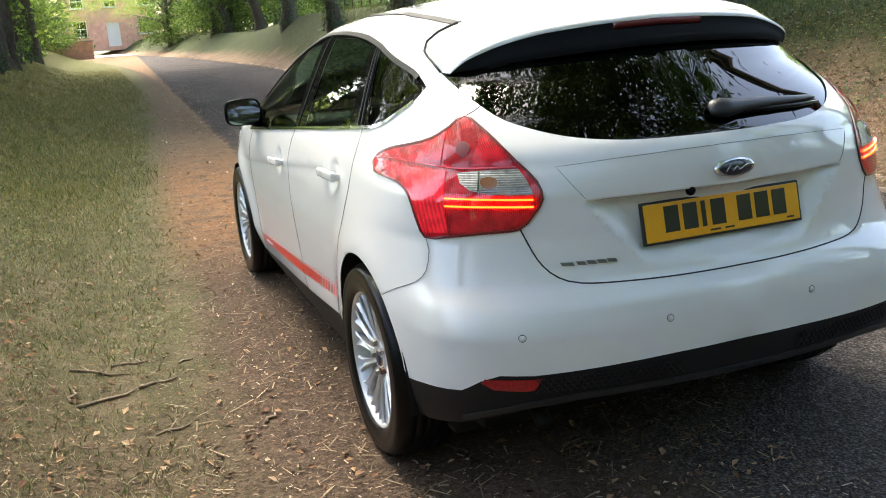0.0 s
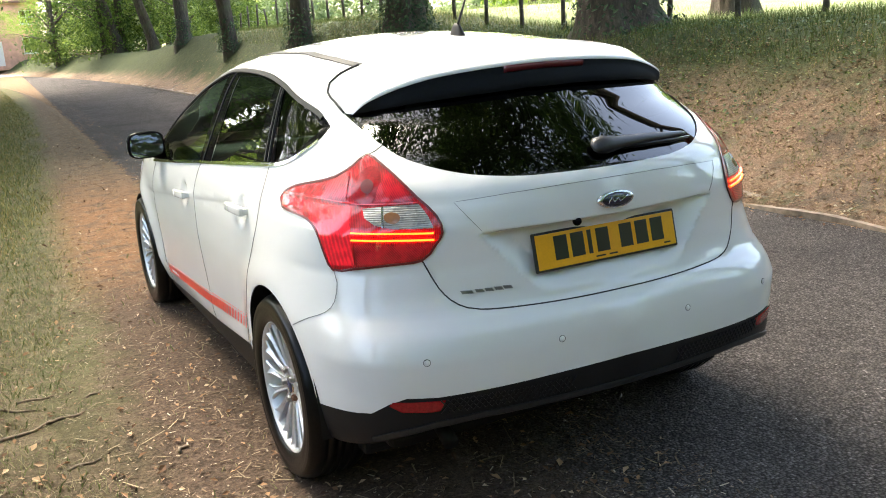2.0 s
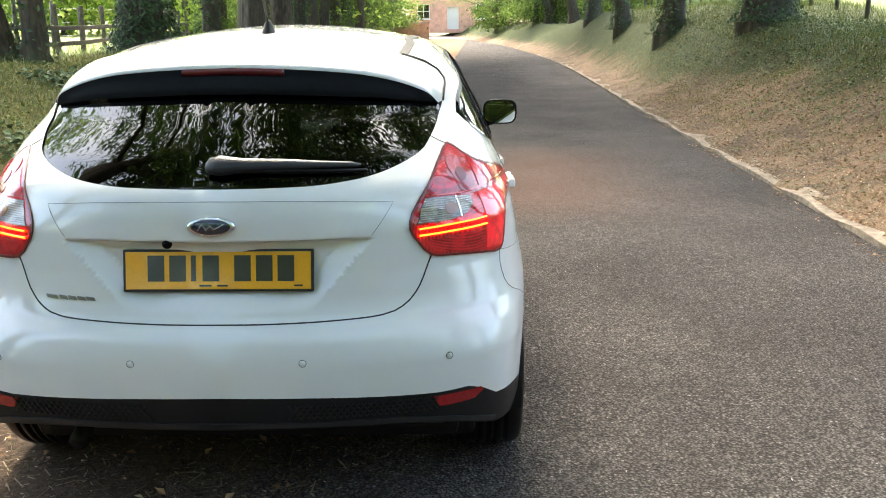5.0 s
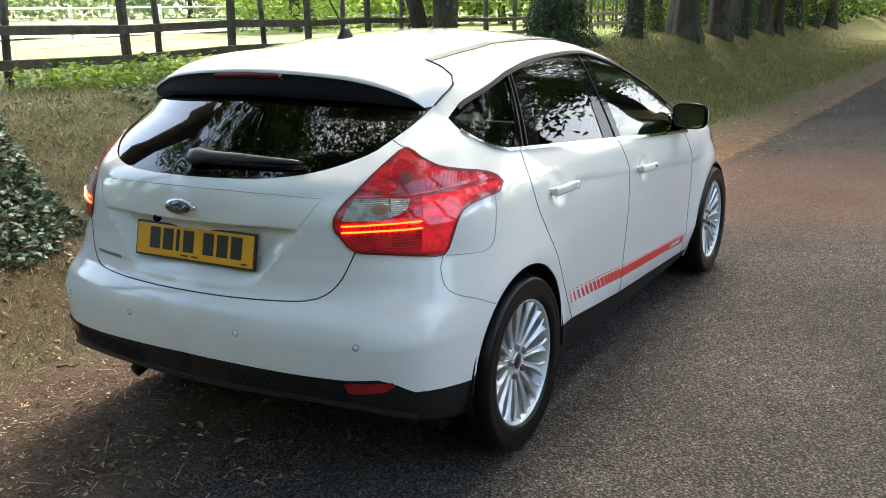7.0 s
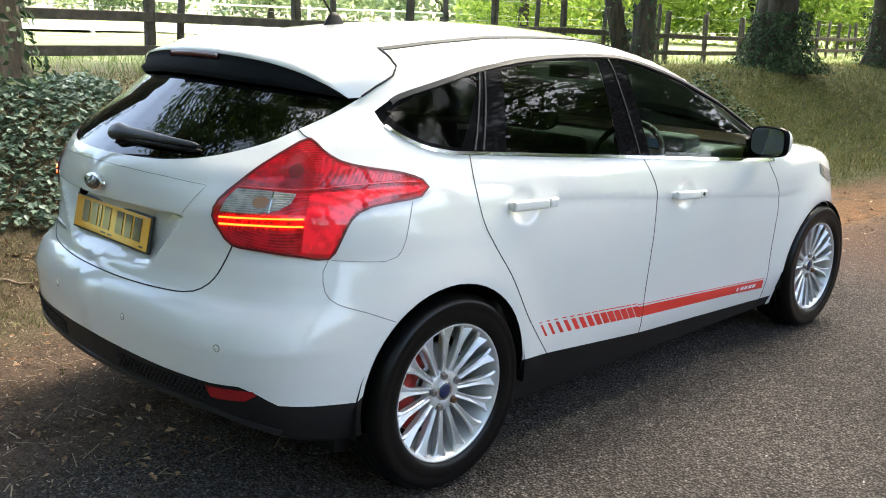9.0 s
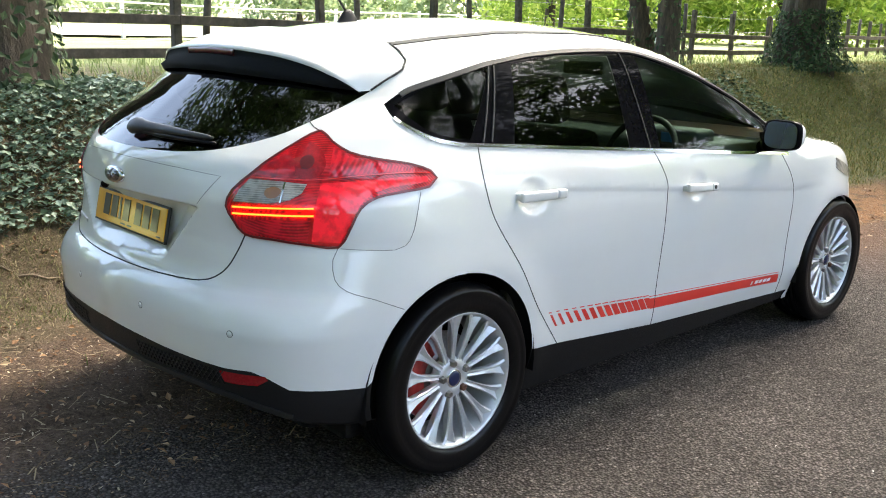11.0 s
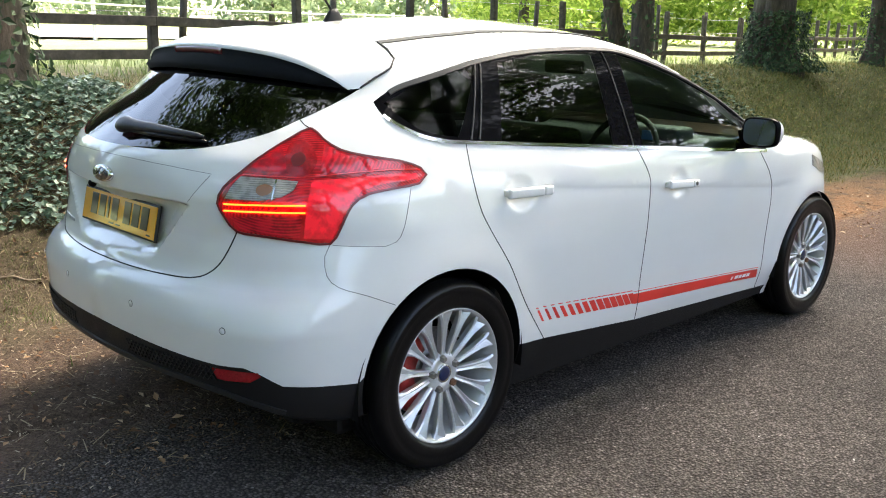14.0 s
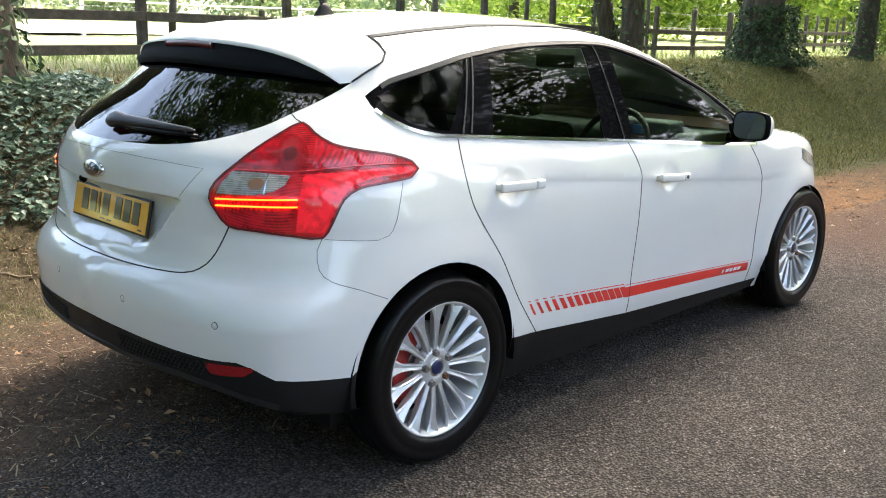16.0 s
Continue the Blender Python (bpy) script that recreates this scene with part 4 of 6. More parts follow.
seat(.36, 1.06, .50, .54), seat(-.36, 1.06, .50, .54)
seat(0, .16, 1.22, .46)
bm = box(1.44, .52, .22, (0, 2.06, .84), .07, 3)
dash = part("dashboard", bm, TRIM, car, smooth=True)
part("binnacle", box(.40, .16, .08, (.36, 1.86, .965), .03, 3), TRIM, dash, smooth=True)
part("sticker", box(.06, .004, .045, (.40, 1.772, .962), .001), BLUE, dash, "small blue sticker")
sw = bmesh.new()
ringp = [(.185 * math.cos(a), .185 * math.sin(a), 0) for a in np.linspace(0, 2 * math.pi, 37)]
tube(ringp, .015, 8, False, sw)
box(.36, .035, .02, (0, 0, -.01), .006, 1, sw), box(.10, .10, .04, (0, 0, -.015), .012, 2, sw)
part("steering_wheel", sw, BLACK_PLASTIC, car, smooth=True, m=pose(.36, 1.62, .885, 65, 0, 0))
part("cabin_floor", box(1.44, 2.2, .03, (0, 1.2, .36), 0), CLOTH, car)
part("parcel_shelf", box(1.10, .42, .02, (0, -.25, .98), .006), CLOTH, car)
for sx in (1, -1):
    part("door_trim", box(.04, 1.75, .55, (sx * .785, 1.15, .64), .015), TRIM, car)
hl = cover(*[a.ravel() for a in np.meshgrid(np.linspace(-.5, .5, 9), np.linspace(-.02, 1.28, 12))])
hl[:, 2] -= .03
i = np.arange(108).reshape(12, 9)
solid("headlining", hl, np.stack([i[:-1, :-1], i[1:, :-1], i[1:, 1:], i[:-1, 1:]], -1).reshape(-1, 4), TRIM, car)
part("interior_mirror", box(.24, .03, .065, (0, 1.62, 1.27), .015), BLACK_PLASTIC, car, smooth=True)
patch("headlamp", [(233, .850), (246, .795), (256, .740), (252, .720), (240, .755), (232, .80)], CLEARLENS, .004, label="clear headlamp")



# ---- ground ----
def rise(y):
    return .006 * np.clip(np.asarray(y, float) - 14, 0, 90)


def bend(y):
    return .0016 * np.clip(y - 22, 0, 70) ** 2


def kerb_x(y):
    y = np.asarray(y, float)
    return 3.46 + .042 * np.clip(y - 2, 0, 120) - bend(y)


def road_left(y):
    y = np.asarray(y, float)
    return -.42 + .030 * np.clip(y - 1, 0, 120) - bend(y)


def step(v):
    v = np.clip(v, 0, 1)
    return v * v * (3 - 2 * v)


def land(x, y):
    """Height of the ground."""
    x, y = np.asarray(x, float), np.asarray(y, float)
    start = 1.55 + .6 * step((y - 3) / 8)
    left = .97 * step((-x - start) / (1.9 + .8 * step((y - 1) / 3))) * (1 - .8 * step((-1.0 - y) / 1.5))
    past = x - kerb_x(y)
    right = .05 + .10 * step((past - .1) / .5) + (1.14 + .62 * step((y - 11) / 9) * (1 - step((y - 38) / 14))) * step((past - .45) / 2.7)
    under = -.05 * step((x - road_left(y) - .02) / .15)
    h = np.where(past > .06, right, np.where(x < -1.3, left, under))
    lumps = .035 * np.sin(x * 1.3 + y * .7) * np.sin(y * .9 - x * .4) + .016 * np.sin(x * 4.1 + y * 2.3) * np.sin(y * 3.7)
    h = h + lumps * (step((-x - 1.5) / .8) + step((past - .5) / .8))
    h = h + .010 * np.sin(x * 7 + 1) * np.sin(y * 6.1) * step((-x - .9) / .4) * (x > -2.5)
    h = h + .016 * np.clip(-x - 7, 0, 70) + .022 * np.clip(past - 4.2, 0, 60)
    return h + rise(y)


def bulk(name, verts, faces, mat, parent=None, normals_smooth=False):
    """A large mesh from arrays; faces all have the same number of corners."""
    verts, faces = np.asarray(verts, np.float32), np.asarray(faces, np.int32)
    me = bpy.data.meshes.new(name)
    m, k = faces.shape
    me.vertices.add(len(verts))
    me.vertices.foreach_set("co", verts.ravel())
    me.loops.add(m * k)
    me.loops.foreach_set("vertex_index", faces.ravel())
    me.polygons.add(m)
    me.polygons.foreach_set("loop_start", np.arange(0, m * k, k, dtype=np.int32))
    me.update(calc_edges=True)
    if not normals_smooth:
        me.shade_flat()
    me.materials.append(mat)
    ob = new(name, me)
    if parent:
        ob.parent = parent
    return ob


def build_ground(nt, p):
    at = axes(nt)
    big, mid_, fine = texture(nt, .9, 5), texture(nt, 5, 6, .7), texture(nt, 45, 5, .75)
    wob = sums(nt, "MULTIPLY", sums(nt, "SUBTRACT", big.outputs[0], .5), 1.6)
    x = sums(nt, "ADD", at.outputs[0], wob)
    past = sums(nt, "MAXIMUM", sums(nt, "SUBTRACT", at.outputs[1], 22.0), 0.0)
    curve_ = sums(nt, "MULTIPLY", sums(nt, "MULTIPLY", past, past), .0016)
    edge_ = sums(nt, "SUBTRACT", sums(nt, "MULTIPLY", sums(nt, "MAXIMUM", sums(nt, "SUBTRACT", at.outputs[1], 1.0), 0.0), .05), curve_)
    xr = sums(nt, "ADD", sums(nt, "SUBTRACT", x, sums(nt, "MULTIPLY", at.outputs[1], .04)), curve_)
    xg = sums(nt, "SUBTRACT", sums(nt, "ADD", at.outputs[0], sums(nt, "MULTIPLY", sums(nt, "SUBTRACT", mid_.outputs[0], .5), .5)), edge_)
    earth = ramp(nt, fine.outputs[0], [(.25, (.051, .035, .025)), (.5, (.108, .072, .052)), (.75, (.207, .151, .105))]).outputs[0]
    turf = ramp(nt, mid_.outputs[0], [(.28, (.046, .059, .014)), (.48, (.094, .098, .026)), (.60, (.122, .112, .030)), (.74, (.199, .152, .057))]).outputs[0]
    litter = ramp(nt, fine.outputs[0], [(.25, (.088, .055, .037)), (.5, (.223, .140, .089)), (.78, (.456, .326, .228))]).outputs[0]
    litter = blend(nt, sums(nt, "MULTIPLY", between(nt, mid_.outputs[0], .50, .62), .7), litter, (.150, .128, .083))
    patches = texture(nt, 1.7, 5, .65)
    litter = blend(nt, sums(nt, "MULTIPLY", between(nt, patches.outputs[0], .50, .62), .65), litter, (.092, .070, .053))
    litter = blend(nt, sums(nt, "MULTIPLY", between(nt, texture(nt, 2.6, 5, .7).outputs[0], .54, .66), .6), litter, (.085, .098, .042))
    moss = ramp(nt, mid_.outputs[0], [(.3, (.027, .040, .013)), (.7, (.083, .098, .037))]).outputs[0]
    field = ramp(nt, big.outputs[0], [(.3, (.19, .23, .09)), (.7, (.31, .34, .16))]).outputs[0]
    dry = ramp(nt, mid_.outputs[0], [(.28, (.059, .067, .028)), (.48, (.128, .124, .061)), (.60, (.181, .151, .091)), (.74, (.303, .253, .176))]).outputs[0]
    turf = blend(nt, between(nt, sums(nt, "ADD", at.outputs[1], wob), 6.5, 2.5), turf, dry)
    turf = blend(nt, sums(nt, "MULTIPLY", between(nt, xg, -2.2, -1.45), .6), turf, dry)
    bare = sums(nt, "MULTIPLY", between(nt, sums(nt, "ADD", at.outputs[1], wob), 1.6, .2), between(nt, at.outputs[0], -3.6, -2.6))
    turf = blend(nt, sums(nt, "MULTIPLY", bare, .7), turf, earth)
    c = blend(nt, between(nt, xg, -1.14, -1.42), earth, turf)
    needles = ramp(nt, fine.outputs[0], [(.25, (.15, .070, .032)), (.5, (.29, .145, .068)), (.75, (.42, .25, .13))]).outputs[0]
    tan = ramp(nt, fine.outputs[0], [(.25, (.085, .058, .036)), (.5, (.185, .130, .078)), (.75, (.30, .225, .14))]).outputs[0]
    needles = blend(nt, between(nt, sums(nt, "ADD", at.outputs[1], wob), 6.0, 10.5), needles, tan)
    needles = blend(nt, sums(nt, "MULTIPLY", between(nt, mid_.outputs[0], .47, .62), .75), needles, (.115, .082, .055))
    rust = sums(nt, "MULTIPLY", sums(nt, "MULTIPLY", between(nt, sums(nt, "ADD", at.outputs[1], wob), 2.4, 4.2), between(nt, at.outputs[1], 44, 20)), sums(nt, "MULTIPLY", between(nt, xg, -1.62, -1.18), between(nt, x, 2.6, 1.2)))
    c = blend(nt, sums(nt, "MULTIPLY", rust, .85), c, needles)
    c = blend(nt, between(nt, xr, 3.1, 3.5), c, litter)
    farther = sums(nt, "MULTIPLY", sums(nt, "MAXIMUM", sums(nt, "SUBTRACT", at.outputs[1], 9.0), 0.0), .11)
    c = blend(nt, between(nt, sums(nt, "ADD", xr, sums(nt, "MINIMUM", farther, .8)), 4.8, 5.7), c, moss)
    c = blend(nt, between(nt, x, -6.2, -7.4), c, field)
    c = blend(nt, between(nt, xr, 8.3, 9.6), c, field)
    mottle = nt.nodes.new("ShaderNodeMix")
    mottle.data_type, mottle.blend_type = "RGBA", "MULTIPLY"
    mottle.inputs[0].default_value = 1
    nt.links.new(c, mottle.inputs[6])
    nt.links.new(ramp(nt, texture(nt, 14, 6, .75).outputs[0], [(.3, (.45, .44, .42)), (.5, (.95, .95, .93)), (.72, (1, 1, 1))]).outputs[0], mottle.inputs[7])
    speckle = nt.nodes.new("ShaderNodeMix")
    speckle.data_type, speckle.blend_type = "RGBA", "MULTIPLY"
    speckle.inputs[0].default_value = 1
    nt.links.new(mottle.outputs[2], speckle.inputs[6])
    nt.links.new(ramp(nt, texture(nt, 85, 4, .8).outputs[0], [(.34, (.56, .54, .52)), (.5, (.97, .97, .97)), (.66, (1.25, 1.24, 1.22))]).outputs[0], speckle.inputs[7])
    nt.links.new(speckle.outputs[2], p.inputs["Base Color"])
    p.inputs["Roughness"].default_value = .95
    p.inputs["Specular IOR Level"].default_value = .2
    bump(nt, p, fine.outputs[0], .9, .025)


def build_road(nt, p):
    at = axes(nt)
    c = nt.nodes.new("ShaderNodeTexCoord")
    v = node(nt, "TexVoronoi", scale=98.0)
    nt.links.new(c.outputs["Object"], v.inputs["Vector"])
    big, fine, grit = texture(nt, .7, 5, .6), texture(nt, 160, 4, .7), texture(nt, 45, 5, .75)
    patch_ = texture(nt, 14, 4, .7)
    stones = ramp(nt, v.outputs["Color"], [(.1, (.092, .085, .083)), (.5, (.129, .120, .116)), (.8, (.176, .164, .159)), (.95, (.296, .281, .274))]).outputs[0]
    gaps = ramp(nt, v.outputs["Distance"], [(.34, (1, 1, 1)), (.64, (.38, .37, .36))]).outputs[0]
    worn = ramp(nt, patch_.outputs[0], [(.3, (.72, .71, .70)), (.65, (1.1, 1.08, 1.06))]).outputs[0]
    for shade in (gaps, worn):
        k = nt.nodes.new("ShaderNodeMix")
        k.data_type, k.blend_type = "RGBA", "MULTIPLY"
        k.inputs[0].default_value = 1
        nt.links.new(stones, k.inputs[6]), nt.links.new(shade, k.inputs[7])
        stones = k.outputs[2]
    tone = ramp(nt, big.outputs[0], [(.3, (.55, .53, .53)), (.7, (1.0, .96, .93))]).outputs[0]
    m = nt.nodes.new("ShaderNodeMix")
    m.data_type, m.blend_type = "RGBA", "MULTIPLY"
    m.inputs[0].default_value = 1
    nt.links.new(stones, m.inputs[6]), nt.links.new(tone, m.inputs[7])
    wob = sums(nt, "ADD", at.outputs[0], sums(nt, "MULTIPLY", sums(nt, "SUBTRACT", big.outputs[0], .5), 1.4))
    wob = sums(nt, "SUBTRACT", wob, sums(nt, "MULTIPLY", at.outputs[1], .03))
    dirt = ramp(nt, grit.outputs[0], [(.25, (.054, .037, .028)), (.5, (.115, .078, .056)), (.75, (.226, .164, .115))]).outputs[0]
    col = blend(nt, sums(nt, "MULTIPLY", between(nt, wob, .35, -.35), between(nt, at.outputs[1], 7.5, 5.5)), m.outputs[2], dirt)
    verge = sums(nt, "ADD", sums(nt, "SUBTRACT", at.outputs[0], sums(nt, "MULTIPLY", at.outputs[1], .03)), sums(nt, "MULTIPLY", sums(nt, "SUBTRACT", texture(nt, 4, 6, .75).outputs[0], .5), .5))
    spill = ramp(nt, grit.outputs[0], [(.25, (.095, .058, .035)), (.5, (.20, .125, .072)), (.75, (.33, .225, .13))]).outputs[0]
    col = blend(nt, sums(nt, "MULTIPLY", between(nt, verge, -.27, -.37), between(nt, at.outputs[1], 4, 6)), col, spill)
    far = sums(nt, "MULTIPLY", between(nt, at.outputs[1], 3.2, 5.0), between(nt, at.outputs[1], 9.0, 6.5))
    rust = sums(nt, "MULTIPLY", sums(nt, "MULTIPLY", far, between(nt, wob, 2.9, 1.3)), .21)
    col = blend(nt, rust, col, (.27, .125, .07))
    nt.links.new(col, p.inputs["Base Color"])
    p.inputs["Roughness"].default_value = .9
    p.inputs["Specular IOR Level"].default_value = .12
    both = sums(nt, "ADD", sums(nt, "MULTIPLY", v.outputs["Distance"], -1.0), sums(nt, "MULTIPLY", fine.outputs[0], .35))
    bump(nt, p, both, 1.0, .012)


GROUND, ASPHALT = material("verge ground", build_ground), material("worn asphalt", build_road)
xs = np.unique(np.round(np.r_[-900, -400, -200, -120, np.arange(-80, -8, 4), np.arange(-8, 10, .11), np.arange(10, 80, 5), 120, 200, 400, 900], 3))
ys = np.unique(np.round(np.r_[-900, -400, -200, -100, np.arange(-60, -5, 3), np.arange(-5, 12, .11), np.arange(12, 60, .7), np.arange(60, 110, 4), 150, 250, 500, 1200], 3))
X, Y = np.meshgrid(xs, ys)
gv = np.stack([X, Y, land(X, Y)], -1).reshape(-1, 3)
i = np.arange(X.size).reshape(X.shape)
quads = lambda i: np.stack([i[:-1, :-1], i[:-1, 1:], i[1:, 1:], i[1:, :-1]], -1).reshape(-1, 4)
tagged(bulk("ground", gv, quads(i), GROUND, normals_smooth=True), "verges of dry grass, bare earth and leaf litter between meadows", "ground", kind="structure")
ry = np.unique(np.r_[np.arange(-60, -6, 3), np.arange(-6, 16, .25), np.arange(16, 84, 2)])
qs = np.linspace(0, 1, 28)
ry2, q2 = np.meshgrid(ry, qs, indexing="ij")
rz = rise(ry2) - .03 * (1 - step(q2 / .09)) + .004 * np.sin(q2 * 11 + ry2) * np.sin(ry2 * 1.3)
rv = np.stack([road_left(ry2) + (kerb_x(ry2) + .03 - road_left(ry2)) * q2, ry2, rz], -1).reshape(-1, 3)
road = tagged(bulk("road", rv, quads(np.arange(ry2.size).reshape(ry2.shape)), ASPHALT, normals_smooth=True), "narrow lane of worn grey stony asphalt", "road", kind="structure")

# worn kerb stones along the bank
STONE = simple("worn kerb stone", (.215, .168, .126), .95, grain=14, vary=.45, relief=.006)
kerb = tagged(solid("kerb", [(kerb_x(y) + dx, y, rise(y) + z) for y in np.arange(-8, 40, .25) for dx, z in ((.03 + .012 * math.sin(y * 5.3), -.06), (.24, -.06), (.23 + .03 * math.sin(y * 7.7), .058 + .014 * math.sin(y * 3.1)), (.03 + .014 * math.sin(y * 6.1), .032 + .014 * math.sin(y * 4.3 + 1)))],
                    [(r * 4 + a, r * 4 + b, r * 4 + 4 + b, r * 4 + 4 + a) for r in range(191) for a, b in ((0, 1), (1, 2), (2, 3), (3, 0))], STONE, smooth=False),
              "low worn kerb half buried in leaf litter", "kerb", kind="structure")

# ---- leaves, grass and other stuff ----
rng = np.random.default_rng(7)


def varied(name, stops, rough=.8, glow=.0):
    """Each loose piece takes its own colour."""
    def build(nt, p):
        g = nt.nodes.new("ShaderNodeNewGeometry")
        r = ramp(nt, g.outputs["Random Per Island"], stops)
        nt.links.new(r.outputs[0], p.inputs["Base Color"])
        p.inputs["Roughness"].default_value = rough
        p.inputs["Specular IOR Level"].default_value = .3
        if glow:
            t, mix = nt.nodes.new("ShaderNodeBsdfTranslucent"), nt.nodes.new("ShaderNodeMixShader")
            mix.inputs[0].default_value = glow
            nt.links.new(r.outputs[0], t.inputs[0])
            nt.links.new(p.outputs[0], mix.inputs[1]), nt.links.new(t.outputs[0], mix.inputs[2])
            nt.links.new(mix.outputs[0], nt.nodes["Material Output"].inputs[0])
    return material(name, build)


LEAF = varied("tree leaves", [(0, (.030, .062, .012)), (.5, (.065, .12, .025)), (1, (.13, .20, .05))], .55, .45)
# lighter copy of the leaf colours, with sunlight put into them
LIME = varied("leaves coloured as if sunlit", [(0, (.11, .19, .025)), (.5, (.22, .33, .05)), (1, (.38, .46, .11))], .6, .65)
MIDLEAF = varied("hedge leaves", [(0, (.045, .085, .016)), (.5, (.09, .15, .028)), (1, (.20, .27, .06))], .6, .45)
# distance haze is put into these pale leaf colours
HAZE = varied("distant leaves with haze in colour", [(0, (.14, .20, .09)), (.5, (.24, .31, .15)), (1, (.36, .42, .24))], .7, .4)
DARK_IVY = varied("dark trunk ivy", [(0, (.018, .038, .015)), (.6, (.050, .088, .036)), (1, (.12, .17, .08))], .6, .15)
IVY = varied("ivy leaves", [(0, (.055, .095, .065)), (.6, (.140, .205, .145)), (1, (.30, .37, .29))], .45, .15)
BANK_IVY = varied("bank ivy leaves", [(0, (.035, .063, .026)), (.6, (.086, .132, .057)), (1, (.182, .233, .121))], .6, .1)
COVER = varied("olive ground cover", [(0, (.060, .093, .026)), (.5, (.145, .187, .055)), (.85, (.251, .264, .093)), (1, (.369, .303, .132))], .75, .2)
BLADES = varied("grass blades", [(0, (.066, .101, .028)), (.35, (.143, .174, .058)), (.6, (.279, .259, .127)), (1, (.449, .380, .244))], .8, .2)
LUSH = varied("green grass blades", [(0, (.13, .18, .06)), (.6, (.24, .29, .11)), (1, (.38, .39, .20))], .8, .4)
SHORT = varied("mixed verge grass", [(0, (.085, .106, .026)), (.5, (.176, .172, .051)), (1, (.364, .277, .113))], .8, .25)
BANKGRASS = varied("bank top grass", [(0, (.044, .071, .017)), (.5, (.092, .125, .031)), (.85, (.158, .177, .054)), (1, (.261, .207, .092))], .8, .3)
RUSSET = varied("bank leaf litter", [(0, (.120, .074, .046)), (.35, (.221, .138, .083)), (.65, (.313, .216, .129)), (.85, (.405, .317, .202)), (.93, (.156, .166, .069)), (1, (.534, .460, .350))], .85, .2)
DEAD = varied("dead leaves", [(0, (.069, .039, .025)), (.45, (.207, .113, .060)), (.8, (.368, .218, .115)), (1, (.598, .460, .310))], .85)
TWIG = varied("twigs and straw", [(0, (.043, .030, .021)), (.5, (.136, .093, .060)), (1, (.340, .272, .170))], .9)
CRUMB = varied("bark and leaf crumbs", [(0, (.032, .020, .014)), (.45, (.119, .078, .050)), (.8, (.248, .174, .110)), (1, (.460, .386, .285))], .9)
PALE = varied("pale stone chips", [(0, (.16, .14, .12)), (.7, (.30, .28, .25)), (1, (.6, .58, .54))], .8)


def leaves(centres, normals, sizes, fold=.25, shape=.55):
    """Folded leaves of two triangles each, as vertices and faces."""
    n = len(centres)
    normals = normals / (np.linalg.norm(normals, axis=1)[:, None] + 1e-9)
    ref = rng.normal(size=(n, 3))
    along = np.cross(normals, ref)
    along /= np.linalg.norm(along, axis=1)[:, None] + 1e-9
    side = np.cross(normals, along)
    s = sizes[:, None]
    base, tipp = centres - along * s * .5, centres + along * s * .5
    l = centres - side * s * shape * .5 + normals * s * fold * .5 - along * s * .08
    r = centres + side * s * shape * .5 + normals * s * fold * .5 - along * s * .08
    v = np.stack([base, l, tipp, r], 1).reshape(-1, 3)
    k = np.arange(n)[:, None] * 4
    return v, np.concatenate([k + [0, 2, 1], k + [0, 3, 2]])


def blades(x, y, height, width, lean):
    n = len(x)
    z = land(x, y)
    a, b = rng.uniform(0, 2 * np.pi, n), rng.uniform(0, 2 * np.pi, n)
    base = np.stack([x, y, z - .004], -1)
    side = np.stack([np.cos(a), np.sin(a), 0 * a], -1) * width[:, None] / 2
    drift = np.stack([np.cos(b), np.sin(b), 0 * b], -1) * (height * lean)[:, None]
    up = np.array([0, 0, 1.0]) * (height * np.sqrt(np.clip(1 - lean ** 2, .05, 1)))[:, None]
    mid_ = base + up * .6 + drift * .35
    tip_ = base + up + drift
    v = np.stack([base - side, base + side, mid_ - side * .7, mid_ + side * .7, tip_], 1).reshape(-1, 3)
    k = np.arange(n)[:, None] * 5
    return v, np.concatenate([k + [0, 1, 3], k + [0, 3, 2], k + [2, 3, 4]])


def scatter(n, x0, x1, y0, y1, power=1.0):
    return rng.uniform(x0, x1, n), y0 + (y1 - y0) * rng.uniform(0, 1, n) ** power


def patchy(x, y, scale, seed=0.0):
    return .5 + .25 * (np.sin(x * scale + seed) * np.sin(y * scale * .9 + 1.7 + seed) + np.sin(x * scale * 2.3 + y * scale * 1.9 + seed * 2) * np.cos(y * scale * 2.6 - x))


def stuff(name, v, f, mat, label):
    return tagged(bulk(name, v, f, mat), label, name.replace("_", " "), kind="stuff")


def turf_edge(x, y):
    """Where the verge's grass ends and the bare path begins."""
    return road_left(y) - .98 + .02 * y + .34 * (patchy(x, y, 3.1, .6) - .5)


# dry grass on the left verge
gx, gy = scatter(64000, -5.4, -.6, -2.6, 17, 1.5)
keep = rng.uniform(0, 1, len(gx)) < np.clip((turf_edge(gx, gy) - gx) / .25, .03, 1) * (.35 + .9 * patchy(gx, gy, 2.6))
gx, gy = gx[keep], gy[keep]
n = len(gx)
stuff("dry_grass", *blades(gx, gy, rng.uniform(.025, .075, n), rng.uniform(.003, .007, n), rng.uniform(.4, .97, n)), BLADES, "short dry yellow-green grass on the verge")
gx, gy = scatter(105000, -5.8, -.4, 1.5, 46, 1.75)
w = rng.uniform(0, 1, len(gx)) < np.clip((turf_edge(gx, gy) - gx) / .3, 0, 1) * (.45 + .75 * patchy(gx, gy, 2.2, .4)) * np.clip((gy - 1.5) / 2.5, 0, 1) * np.clip((46 - gy) / 10, 0, 1)
gx, gy = gx[w], gy[w]
n = len(gx)
